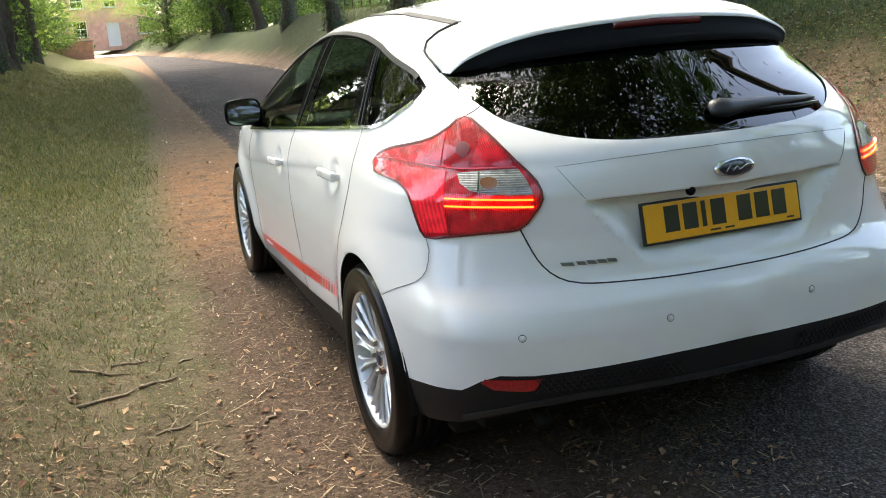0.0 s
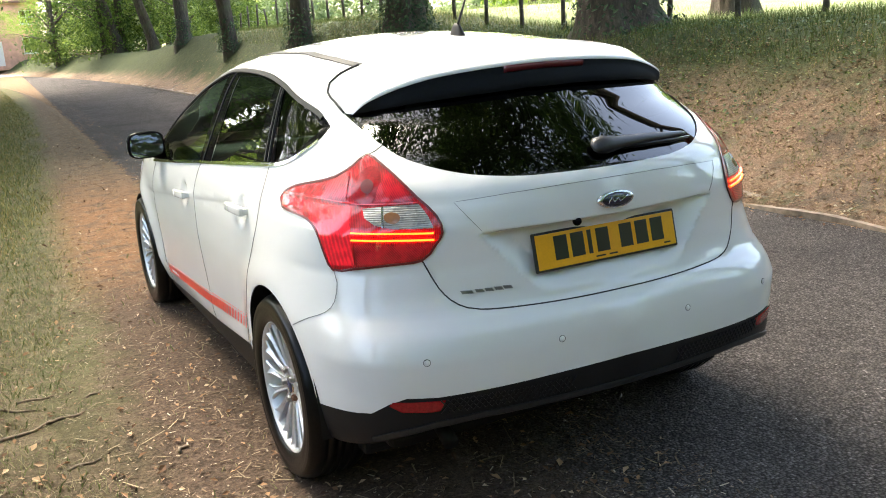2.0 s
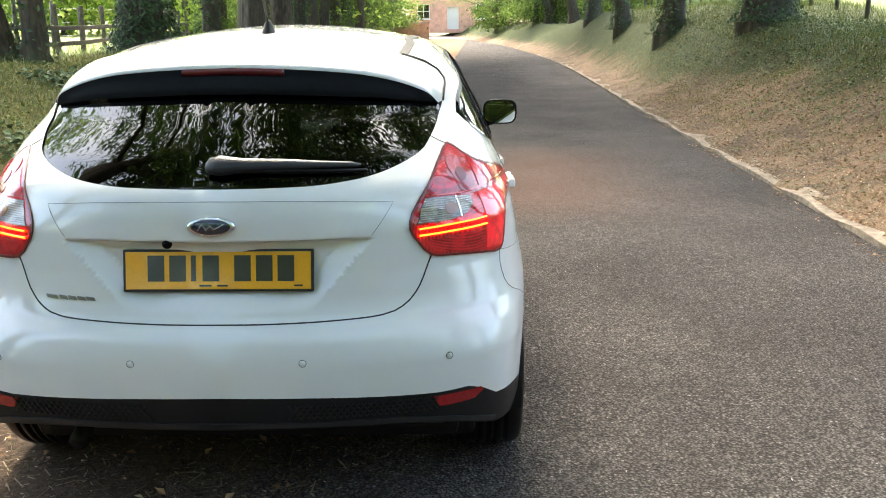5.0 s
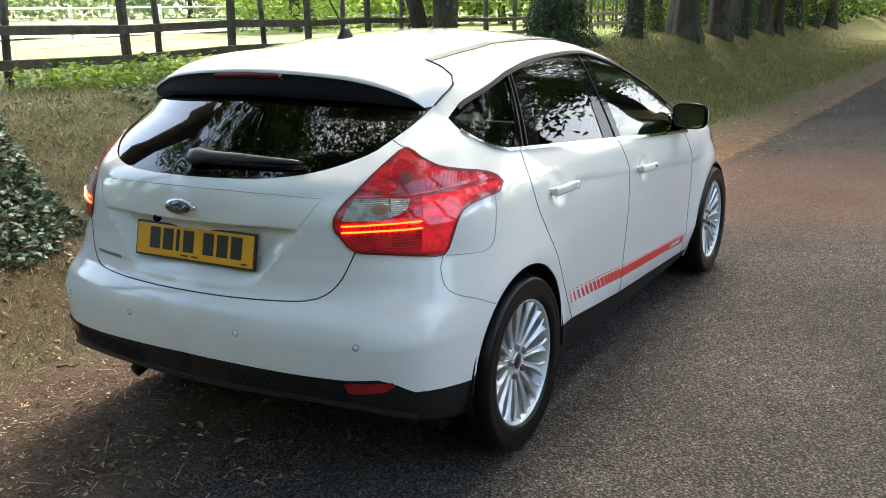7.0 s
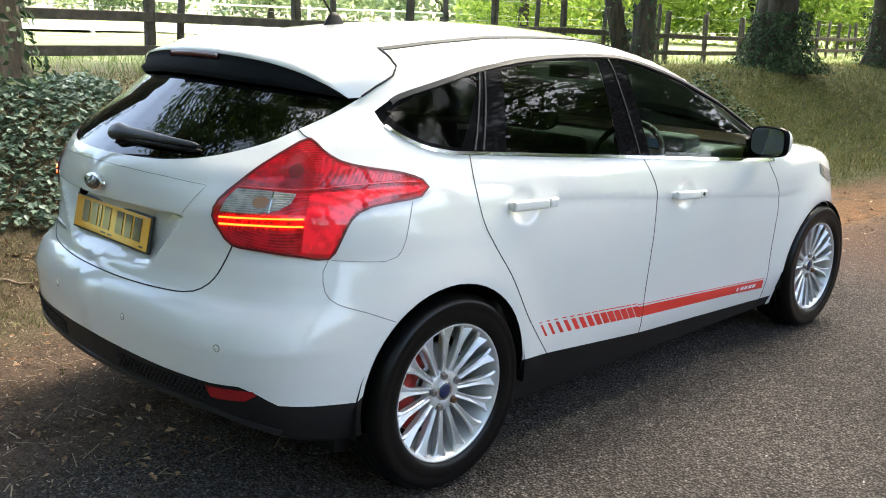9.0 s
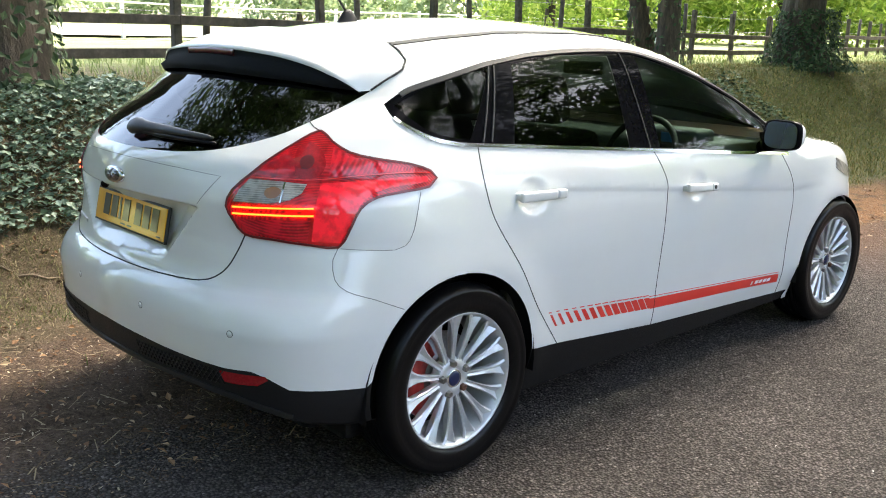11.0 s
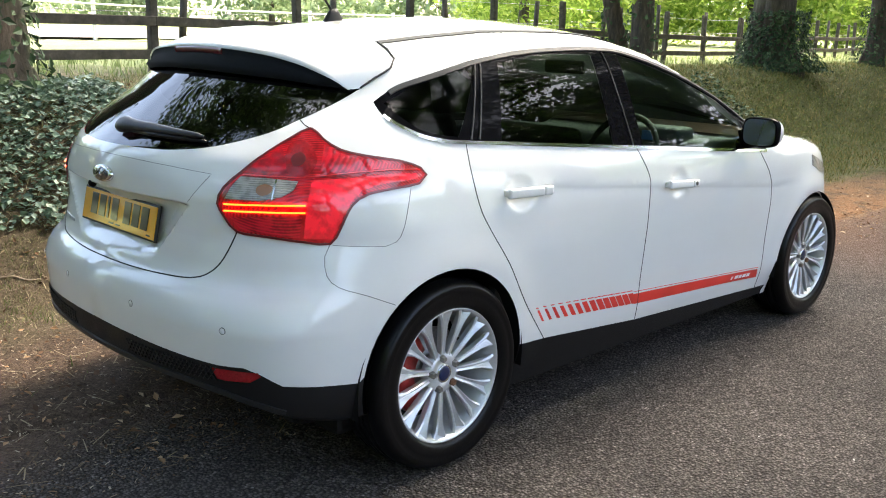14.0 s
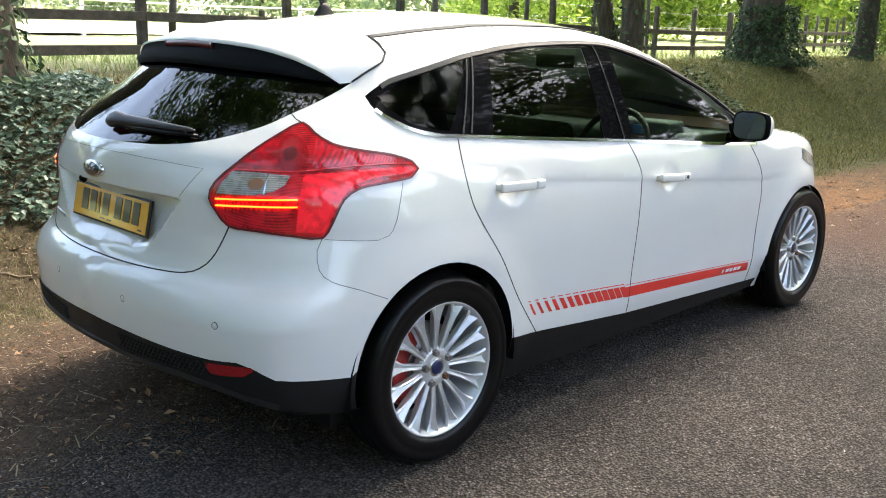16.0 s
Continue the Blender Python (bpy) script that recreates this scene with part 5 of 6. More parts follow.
stuff("verge_grass", *blades(gx, gy, rng.uniform(.022, .065, n) * (1 + .9 * step((gy - 3.5) / 4)), rng.uniform(.004, .008, n) * (1 + .5 * step((gy - 3.5) / 4)), rng.uniform(.40, .97, n)), SHORT, "longer green grass on the upper verge")
gx, gy = scatter(42000, 5.6, 8.8, -2, 34, 1.3)
gx = gx + .042 * np.clip(gy - 2, 0, 99)
n = len(gx)
stuff("bank_grass", *blades(gx, gy, rng.uniform(.06, .21, n), rng.uniform(.004, .009, n), rng.uniform(.15, .85, n)), BANKGRASS, "rough green grass along the bank top")
cx, cy = scatter(420, .5, 3.0, -1, 20, 1.2)
cx = cx + kerb_x(cy)
w = rng.integers(0, len(cx), 11000)
gx, gy = cx[w] + rng.normal(0, .10, len(w)), cy[w] + rng.normal(0, .14, len(w))
n = len(gx)
stuff("bank_tufts", *blades(gx, gy, rng.uniform(.03, .11, n), rng.uniform(.003, .007, n), rng.uniform(.4, .95, n)), SHORT, "tufts of olive grass dotted over the bank")
gx, gy = np.r_[rng.uniform(-9, -5.2, 9000), rng.uniform(9, 14, 7000)], rng.uniform(-3, 32, 16000)
n = len(gx)
stuff("meadow_grass", *blades(gx, gy, rng.uniform(.05, .20, n), rng.uniform(.008, .016, n), rng.uniform(.2, .8, n)), LUSH, "long meadow grass beyond the fences")
gx, gy = scatter(105000, -3.4, -.7, -2.6, 5.5, 1.35)
w = rng.uniform(0, 1, len(gx)) < np.clip((turf_edge(gx, gy) - gx) / .25, .03, 1) * (.25 + 1.1 * patchy(gx, gy, 3.4, 1.3))
gx, gy = gx[w], gy[w]
n = len(gx)
stuff("cut_grass", *blades(gx, gy, rng.uniform(.012, .045, n), rng.uniform(.0018, .0045, n), rng.uniform(.55, .99, n)), BLADES, "thatch of fine dry grass and green shoots")
gx, gy = scatter(34000, -3.0, .35, -2.6, 6, 1.3)
n = len(gx)
a, ln = rng.uniform(0, np.pi, n), rng.uniform(.004, .018, n) * rng.choice([1, 1, 1, 1.8], n)
c = np.stack([gx, gy, np.maximum(land(gx, gy), np.where(gx > road_left(gy) + .05, -.012 + .012 * step((gx - road_left(gy)) / .4), -1)) + .005], -1)
d = np.stack([np.cos(a), np.sin(a), rng.normal(0, .2, n)], -1) * ln[:, None] / 2
s = np.stack([-np.sin(a), np.cos(a), 0 * a], -1) * rng.uniform(.0010, .0032, n)[:, None]
stuff("leaf_crumbs", np.stack([c - d - s, c - d + s, c + d + s, c + d - s], 1).reshape(-1, 3), np.arange(n)[:, None] * 4 + [0, 1, 2, 3], CRUMB, "crumbs of bark, leaf and straw on the bare earth")
# straw and twigs lying about
gx, gy = scatter(7500, -3.0, .3, -2.8, 10, 1.6)
n = len(gx)
a, ln = rng.uniform(0, np.pi, n), rng.uniform(.015, .075, n) * rng.choice([1, 1, 1, 2.2], n)
c = np.stack([gx, gy, np.maximum(land(gx, gy), np.where(gx > road_left(gy) + .05, -.012 + .012 * step((gx - road_left(gy)) / .4), -1)) + .006], -1)
d = np.stack([np.cos(a), np.sin(a), rng.normal(0, .12, n)], -1) * ln[:, None] / 2
s = np.stack([-np.sin(a), np.cos(a), 0 * a], -1) * rng.uniform(.0012, .003, n)[:, None]
v = np.stack([c - d - s, c - d + s, c + d + s, c + d - s], 1).reshape(-1, 3)
stuff("straw", v, np.arange(n)[:, None] * 4 + [0, 1, 2, 3], TWIG, "straw and small twigs strewn over the bare earth")
# dead leaves on track, bank and road edge
gx, gy = scatter(26000, .0, 2.6, -1, 15, 1.1)
gx = gx + kerb_x(gy) + .06
w = rng.uniform(0, 1, len(gx)) < .35 + .8 * patchy(gx, gy, 2.4, .4)
gx, gy = gx[w], gy[w]
n = len(gx)
v, f = leaves(np.stack([gx, gy, land(gx, gy) + .009], -1), np.stack([rng.normal(0, .4, n), rng.normal(0, .4, n), np.ones(n)], -1), rng.uniform(.018, .048, n), .25, .5)
stuff("bank_litter", v, f, RUSSET, "curled brown and tan leaves covering the bank")
gx, gy = scatter(17000, .02, 3.0, -3, 34, 1.9)
gx = gx ** 1.3 * .95 - .12 + kerb_x(gy)
w = (rng.uniform(0, 1, len(gx)) < .45 + .6 * patchy(gx, gy, 1.7, 2))
gx, gy = gx[w], gy[w]
tx, ty = scatter(6800, -2.2, .25, -2.8, 26, 2.2)
tx = tx + .03 * np.clip(ty - 3, 0, 30)
bx_, by_ = scatter(2600, -4.0, -2.0, -1.6, 2.4)
gx, gy = np.r_[gx, tx, bx_], np.r_[gy, ty, by_]
n = len(gx)
c = np.stack([gx, gy, land(gx, gy) + .010], -1)
c[:, 2] = np.where((gx > road_left(gy) + .05) & (gx < kerb_x(gy)), rise(gy) + .008, c[:, 2])
v, f = leaves(c, np.stack([rng.normal(0, .35, n), rng.normal(0, .35, n), np.ones(n)], -1), rng.uniform(.012, .034, n) * rng.choice([1, 1, 1, 1.5], n))
stuff("leaf_litter", v, f, DEAD, "brown dead leaves over the bank and track")
ox, oy = scatter(1500, .0, 3.3, -3, 12)
n = len(ox)
c = np.stack([ox, oy, rise(oy) + .007], -1)
v, f = leaves(c, np.stack([rng.normal(0, .3, n), rng.normal(0, .3, n), np.ones(n)], -1), rng.uniform(.004, .007, n) * rng.choice([1, 1, 1, 1, 1, 2.5], n))
stuff("road_debris", v, f, PALE, "pale chips and bits of leaf on the asphalt")
# sticks
STICK = simple("stick bark", (.25, .19, .135), .9, grain=40, vary=.4, relief=.003)
for x, y, a, ln, r in ((-2.16, -.55, 25, .34, .009), (-1.95, -.35, 70, .20, .007), (-1.5, .5, 10, .13, .006), (-1.28, -.28, 40, .10, .006), (-1.75, 1.2, -20, .24, .007), (-2.5, 2.4, 55, .4, .009), (-1.2, -.9, 160, .16, .006), (-1.0, -1.3, 30, .2, .006), (-1.70, .92, 38, .32, .008), (-1.84, .93, 80, .14, .007), (-1.52, 1.02, 8, .16, .008), (-1.62, 1.30, 12, .16, .007), (-1.38, 1.26, 30, .09, .006), (-1.15, .43, 40, .07, .008)):
    ca, sa = math.cos(radians(a)), math.sin(radians(a))
    pts = []
    for k, q in enumerate((-.5, -.15, .2, .5)):
        px_, py_ = x + ca * ln * q - sa * .02 * (k % 2), y + sa * ln * q + ca * .02 * (k % 2)
        pts.append((px_, py_, float(land(px_, py_)) + r * .8))
    tagged(part("stick", tube(pts, [r, r * .9, r * .8, r * .4], 7), STICK, smooth=True), "broken brown stick lying on the ground", "stick", "sticks on the verge")
gl = leaves(np.array([(-.48, -1.22, .022)]), np.array([(0.1, -.3, 1.0)]), np.array([.085]), .1, .7)
tagged(bulk("green_leaf", gl[0], gl[1], LEAF), "single fallen green leaf on the road edge", "leaf")

# ---- trees ----
def build_bark(nt, p):
    c, m = nt.nodes.new("ShaderNodeTexCoord"), nt.nodes.new("ShaderNodeMapping")
    m.inputs["Scale"].default_value = (1, 1, .22)
    nt.links.new(c.outputs["Object"], m.inputs[0])
    n = node(nt, "TexNoise", scale=16.0, detail=7.0, roughness=.7)
    nt.links.new(m.outputs[0], n.inputs["Vector"])
    big = texture(nt, 1.6, 3)
    col = ramp(nt, n.outputs[0], [(.3, (.024, .019, .014)), (.52, (.075, .057, .043)), (.75, (.175, .136, .103))]).outputs[0]
    info = nt.nodes.new("ShaderNodeObjectInfo")
    col = blend(nt, sums(nt, "MULTIPLY", info.outputs["Random"], .35), col, (.070, .056, .045))
    nt.links.new(blend(nt, between(nt, big.outputs[0], .48, .72), col, (.085, .095, .05)), p.inputs["Base Color"])
    p.inputs["Roughness"].default_value = .95
    bump(nt, p, n.outputs[0], .9, .03)


BARK = material("tree bark", build_bark)


def trunk_mesh(r, height, lean, seed, flare=.30):
    g = random.Random(seed)
    ph = [g.uniform(0, 6.28) for _ in range(6)]
    zs = np.r_[-.4, 0, .15, .35, .6, .9, 1.3, 1.8, 2.5, 3.4, 4.5, 6, 8, height]
    n, rings, bm = (56 if r > .3 else 26), [], bmesh.new()
    for z in zs:
        zz = max(z, 0)
        q = r * (1 - .45 * zz / height) * (1 + flare * math.exp(-zz / .32))
        ring = []
        for k in range(n):
            a = 2 * math.pi * k / n
            w = 1 + (.045 + .07 * math.exp(-zz / .35)) * math.sin(5 * a + ph[0] + zz * .3) + .06 * math.sin(3 * a + ph[1] + zz * .8) + .04 * math.sin(9 * a + ph[2] - zz * .5) + (.022 * math.sin(17 * a + ph[4] + .4 * math.sin(zz * 2)) if r > .3 else 0) + .04 * math.sin(2 * a + 2.2 * zz + ph[5])
            ring.append(bm.verts.new((q * w * math.cos(a) + lean[0] * zz + .05 * math.sin(zz + ph[3]) * (zz > .3), q * w * math.sin(a) + lean[1] * zz + .05 * math.sin(zz * .8 + ph[4]) * (zz > .3), z)))
        rings.append(ring)
    for a, b in zip(rings, rings[1:]):
        for k in range(n):
            bm.faces.new((a[k], a[(k + 1) % n], b[(k + 1) % n], b[k]))
    tops = []
    for k in range(7):
        z0 = height * g.uniform(.38, .95)
        a, ln, up = g.uniform(0, 6.28), g.uniform(2.5, 4.5), g.uniform(.15, .7)
        p0 = Vector((lean[0] * z0, lean[1] * z0, z0))
        d = Vector((math.cos(a), math.sin(a), up)).normalized()
        pts = [p0, p0 + d * ln * .4 + Vector((0, 0, .2)), p0 + d * ln * .75 + Vector((0, 0, .25)), p0 + d * ln]
        tube(pts, [r * .34, r * .2, r * .10, r * .03], 7, True, bm)
        tops.append(tuple(pts[-1]))
    return bm, tops


def crown_mesh(name, seed, low, high, wide, count, size, droop=0.0, mat=None, hedge=False, clumps=60, tight=1.0):
    """A crown of leaf clumps with gaps; shared by several trees."""
    g = np.random.default_rng(seed)
    c = g.normal(size=(clumps, 3))
    c /= np.linalg.norm(c, axis=1)[:, None]
    c *= g.uniform(.45, 1.0, clumps)[:, None] ** .5
    c = c * [wide, wide, (high - low) / 2] + [0, 0, (high + low) / 2]
    if hedge:
        c = np.stack([g.uniform(-wide, wide, clumps), g.uniform(-wide, wide, clumps), low + (high - low) * g.uniform(0, 1, clumps) ** 1.3], -1)
    per = count // clumps
    spread = g.uniform(.5, 1.25, clumps) * tight
    p = (c[:, None, :] + g.normal(size=(clumps, per, 3)) * spread[:, None, None] * [.62, .62, .42]).reshape(-1, 3)
    p[:, 2] -= droop * np.hypot(p[:, 0], p[:, 1])
    v, f = leaves(p, g.normal(size=(len(p), 3)) + [0, 0, .8], g.uniform(.6, 1.2, len(p)) * size)
    ob = bulk(name, v, f, mat or LEAF)
    me = ob.data
    bpy.data.objects.remove(ob)
    return me


CROWNS = [crown_mesh("crown", 11 + k, lo, hi, w, n, s) for k, (lo, hi, w, n, s) in enumerate(((5.2, 13, 4.2, 10000, .175), (5.0, 12, 4.0, 10000, .175), (5.4, 13, 4.4, 10000, .175)))]
DENSE = [crown_mesh("crown", 51 + k, lo, hi, w, 19800, .170, clumps=66, tight=.80) for k, (lo, hi, w) in enumerate(((4.4, 11, 4.4), (4.6, 11.5, 4.7)))]
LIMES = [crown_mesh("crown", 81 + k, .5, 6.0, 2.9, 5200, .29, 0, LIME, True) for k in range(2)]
# far trees whose leaf colour carries the haze
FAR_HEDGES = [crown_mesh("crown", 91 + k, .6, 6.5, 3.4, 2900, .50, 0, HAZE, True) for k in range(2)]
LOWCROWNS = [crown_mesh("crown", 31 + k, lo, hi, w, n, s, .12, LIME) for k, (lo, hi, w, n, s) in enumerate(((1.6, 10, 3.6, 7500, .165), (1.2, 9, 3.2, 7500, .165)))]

HEDGES = [crown_mesh("crown", 71 + k, .5, 6.0, 2.9, 5200, .30, 0, MIDLEAF, True) for k in range(2)]


def trunk_ivy(r, lean, z1, n, spread, seed):
    g = np.random.default_rng(seed)
    z = z1 * g.uniform(0, 1, n) ** 1.5
    a = g.uniform(0, 2 * np.pi, n)
    q = r * (1.08 + .42 * np.exp(-z / .32)) + g.uniform(.0, .10, n) + spread * np.exp(-z / .45) * g.uniform(0, 1, n)
    p = np.stack([q * np.cos(a) + lean[0] * z, q * np.sin(a) + lean[1] * z, z], -1)
    nr = np.stack([np.cos(a), np.sin(a), .5 + 0 * a], -1) + g.normal(0, .35, (n, 3))
    return leaves(p, nr, g.uniform(.05, .11, n))


def tree(x, y, r, seed, lean=(0, 0), ivy=0, ivy_top=2.5, spread=.0, crown=None, height=11.0, turn=0, label="tall roadside tree with rough brown bark", size=1.0, over=0.0, along=0.0, up=0.0, group="trees along the lane"):
    t = thing("tree", label, "tree", (x, y, float(land(x, y))), group)
    bm, _ = trunk_mesh(r, height, lean, seed, .40 if r > .26 else .32)
    part("trunk", bm, BARK, t, smooth=True)
    me = crown or CROWNS[seed % 3]
    c = new("crown", me)
    c.parent = t
    c.location = (lean[0] * 8 + over, lean[1] * 8 + along, up)
    c.rotation_euler = (0, 0, radians(turn or seed * 67))
    c.scale = (size,) * 3
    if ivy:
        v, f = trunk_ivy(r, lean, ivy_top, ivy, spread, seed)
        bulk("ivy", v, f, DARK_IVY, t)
    return t


IVY_LABEL = "tall roadside tree with dark ivy round its trunk"
tree(-5.42, 10.35, .17, 1, (.01, 0), 260, 2.0, .04, label=IVY_LABEL, over=.7, along=-4.4, crown=LOWCROWNS[0])
tree(-5.85, 10.55, .13, 2, (-.24, -.14), 120, 1.2, .04, over=1.0, up=-1.5, crown=DENSE[1], label="leaning roadside tree with ivy on its trunk")
tree(-4.85, 13.75, .36, 3, (.0, 0), 2800, 1.0, .38, over=1.6, up=-2.2, crown=DENSE[0], label="thick tree with a skirt of ivy at its foot")
tree(-4.9, 18.2, .20, 4, (.02, 0), 500, 1.2, .1, label=IVY_LABEL, over=2.2, up=-2.0, crown=DENSE[1])
for k, (x, y, r, iv) in enumerate(((-4.45, 21.1, .35, 0), (-4.25, 23.7, .30, 0), (-4.15, 26.1, .18, 1800), (-4.15, 29.5, .24, 0), (-3.95, 31.0, .17, 0), (-4.3, 36.0, .28, 300), (-4.1, 39.8, .18, 1800), (-3.9, 43.2, .25, 0), (-4.2, 49, .22, 1800), (-4.6, 57, .3, 0))):
    tree(x, y, r, 5 + k, (.03 * (k % 3 - 1), .02 * (k % 2)), iv, 3.2, .12, over=2.6 if k < 6 else .4, crown=DENSE[k % 2] if k < 7 else None, up=-1.4 if k in (0, 2, 4) else 0, label=IVY_LABEL if iv else "tall roadside tree with rough brown bark")
tree(-3.78, .06, .28, 13, (.0, .0), 900, 1.6, .12, label=IVY_LABEL, over=-.9, crown=DENSE[1], along=-.4)
# unseen row behind on the left; nearer crowns drawn inward to block light
for k, y in enumerate((-5.3, -14, -26)):
    tree(-5.2 - .2 * (k % 2), y, .4, 15 + k, over=3.2 if k < 2 else .5, along=1.6 if k == 0 else 0, crown=DENSE[0] if k == 0 else None)
# unseen tree, its crown moved 5 m over to dim roof and reflections
tree(9.6, 2.2, .36, 36, crown=DENSE[0], over=-5.2, up=1.4, size=1.15)
tree(7.2, 8.45, .52, 21, (0, 0), 500, .9, .3, over=-2.4, along=-.4, up=-2.6, size=1.15, crown=DENSE[1], label="thick tree with fluted brown bark and ivy at its foot")
tree(6.85, 15.3, .38, 22, (0, 0), 2600, 2.6, .15, label=IVY_LABEL, over=-2.0, up=-1.5, size=1.1, crown=DENSE[0])
for k, (x, y, r, ln) in enumerate(((6.2, 20.6, .27, .02), (6.5, 28.8, .24, -.10), (6.95, 38.9, .30, .04), (7.15, 39.9, .22, .14), (7.5, 49, .27, -.20), (7.3, 60, .30, -.22), (7.5, 61, .24, .06), (8.4, 72, .3, 0))):
    tree(x, y, r, 23 + k, (ln, 0), 700 if k in (0, 1, 2) else 0, 1.1, .2, over=-2.4 if k < 4 else .2, crown=DENSE[k % 2], up=-1.0 if k else 0, label=IVY_LABEL if k in (0, 1, 2) else "tall roadside tree with rough brown bark")
# the same on the right: out of view, placed for their shade
for k, y in enumerate((-5.1, -14.5, -26)):
    tree(7.3 + .2 * (k % 2), y, .4, 31 + k, over=-4.0 if k < 2 else -.5, along=1.4 if k == 0 else 0, crown=DENSE[1] if k == 0 else None)

# unseen trees added behind to hold back skylight and darken reflections
for k, (x, y, s) in enumerate(((-6.5, -14, 1.1), (9, -13, 1.1), (-3, -21, 1.2), (2, -24, 1.3), (7, -20, 1.2), (11, -6, 1.0), (-2.5, -25, 1.3), (-1.5, -16, 1.1), (2.5, -17, 1.1), (6.5, -15, 1.1), (0.5, -21, 1.4), (4.5, -21, 1.4), (12.5, -17, 1.3), (16, -21, 1.4), (10, -21, 1.3), (18, -15, 1.3), (-7.6, -8.6, .8), (-5.9, -9.6, .8), (-8.9, -7.9, .6))):
    tree(x, y, .2, 141 + k, crown=LOWCROWNS[k % 2] if k < 7 else HEDGES[k % 2], height=6, size=s, label="unseen leafy tree added to block light from behind", group="shade trees")

tree(-5.6, 71, .3, 161, crown=LOWCROWNS[0], size=.7, over=3.4, up=.4, height=7, label="leafy tree leaning over the lane's end", group="meadow trees")
# out of view; added so the side windows reflect dark leaves
tree(13, 12, .38, 173, crown=DENSE[1], over=-4.2, up=-1.6, size=1.3, label="unseen dense tree added to darken the window reflections")
# two unseen trees added; their shifted crowns cut the light from overhead
tree(-5.8, -2.9, .35, 171, crown=DENSE[1], over=5.4, along=3.8, up=3.2, label="unseen dense tree added to shade car and lane")
tree(7.4, -2.3, .35, 172, crown=DENSE[0], over=-4.6, up=3.2, label="unseen dense tree added to shade car and lane")
tree(4.6, 75, .28, 163, crown=LOWCROWNS[1], size=.7, over=-2.6, up=.8, height=7, label="leafy tree leaning over the lane's end", group="meadow trees")
# leafy trees and thickets beyond the fences
BUSH = "leafy green tree in the meadow beyond the fence"
MEADOW = [(-17, 21, 0.7), (-21, 27, 1.1), (-9.8, 34, 0.9), (-24, 36, 1.3), (-5, 67, 0.75), (7.5, 76, 1.1), (11, 72, 1.2), (5.6, 80, 0.8), (10.5, 60, 0.9), (-7.4, 36, 0.9), (-7.2, 47, 1), (4.3, 70, 0.55), (-5.2, 60, 0.8), (-4.6, 74, 0.6), (-5.6, 22.4, 0.26), (-5.2, 30.3, 0.28), (-5, 41.4, 0.34), (6.4, 61, 0.6), (7.6, 66, 0.85), (-5.4, 27.6, 0.34), (-5.2, 34, 0.38), (-4.9, 38, 0.3), (-4.9, 46.5, 0.42), (-4.7, 53, 0.5)]
LANE_END = [(9.6, 50, 0.5), (-7.5, 56, 0.9), (-5.4, 76, 0.8), (8.4, 78, 0.9), (-8.5, 44, 0.9), (-8.8, 38, 0.8), (10.4, 44, 0.6), (-15.5, 36, 1), (-17, 36, 1.3), (-12, 42, 1.2), (-22, 30, 1.3), (-10.5, 52, 1.1), (-30, 44, 1.4), (14, 60, 1.2), (22, 34, 1.2), (13, 74, 1.3), (-8.5, 68, 1.2), (-9, 80, 1.2), (30, 26, 1.3), (34, 14, 1.2)]
for k, (x, y, s) in enumerate(MEADOW + LANE_END):
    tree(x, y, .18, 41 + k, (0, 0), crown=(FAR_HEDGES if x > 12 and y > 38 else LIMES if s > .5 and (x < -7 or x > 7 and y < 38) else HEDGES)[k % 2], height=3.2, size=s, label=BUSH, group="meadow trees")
for k in range(54):
    a = radians(-8 + k * 6.5)
    d = 54 + 34 * ((k * 37) % 11) / 11
    x, y = d * math.cos(a), d * math.sin(a) + 10
    if abs(x - 2) > 16:
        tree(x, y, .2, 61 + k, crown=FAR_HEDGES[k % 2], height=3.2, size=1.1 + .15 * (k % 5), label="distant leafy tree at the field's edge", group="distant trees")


# ivy over the banks
def ivy_bed(n, x0, x1, y0, y1, scale, cut, label, lift=.10, size=(.04, .085), mat=IVY):
    x, y = rng.uniform(x0, x1, n), rng.uniform(y0, y1, n)
    edge = np.minimum.reduce([(x - x0) / (x1 - x0), (x1 - x) / (x1 - x0), (y - y0) / (y1 - y0), (y1 - y) / (y1 - y0)])
    y = y0 + (y - y0) ** 1.25 * (y1 - y0) ** -.25
    w = patchy(x, y, scale, 3) + .8 * np.clip(edge * 4, 0, 1) - .55 > cut * rng.uniform(.6, 1.2, n)
    x, y = x[w], y[w]
    m = len(x)
    mound = lift * (.4 + 1.2 * patchy(x, y, 5.0, 1))
    c = np.stack([x, y, land(x, y) + rng.uniform(.1, 1, m) * mound], -1)
    v, f = leaves(c, np.stack([rng.normal(0, .5, m), rng.normal(0, .5, m), np.ones(m)], -1), rng.uniform(*size, m), .2, .8)
    return stuff("ivy_bed", v, f, mat, label)


ivy_bed(17000, -4.1, -2.2, -1.7, 1.05, 1.6, .24, "grey-green ivy covering the bank beside the car", .06, (.028, .058))
ivy_bed(4200, 4.6, 6.3, .5, 12, 1.9, .86, "scattered ivy over the leaf-strewn bank", .04, (.028, .052), mat=BANK_IVY)
ivy_bed(4000, -4.4, -2.5, 1.4, 5.6, 1.5, .72, "thin ivy among the grass of the verge", .05, mat=BANK_IVY)
ivy_bed(4200, 5.7, 8.0, .5, 13, 1.3, .60, "ivy trailing over the top of the bank", .07, (.03, .058), mat=BANK_IVY)
ivy_bed(5000, 5.2, 8.4, 11, 22, 1.3, .36, "ivy and weeds between the trees", .12, (.03, .055), mat=BANK_IVY)
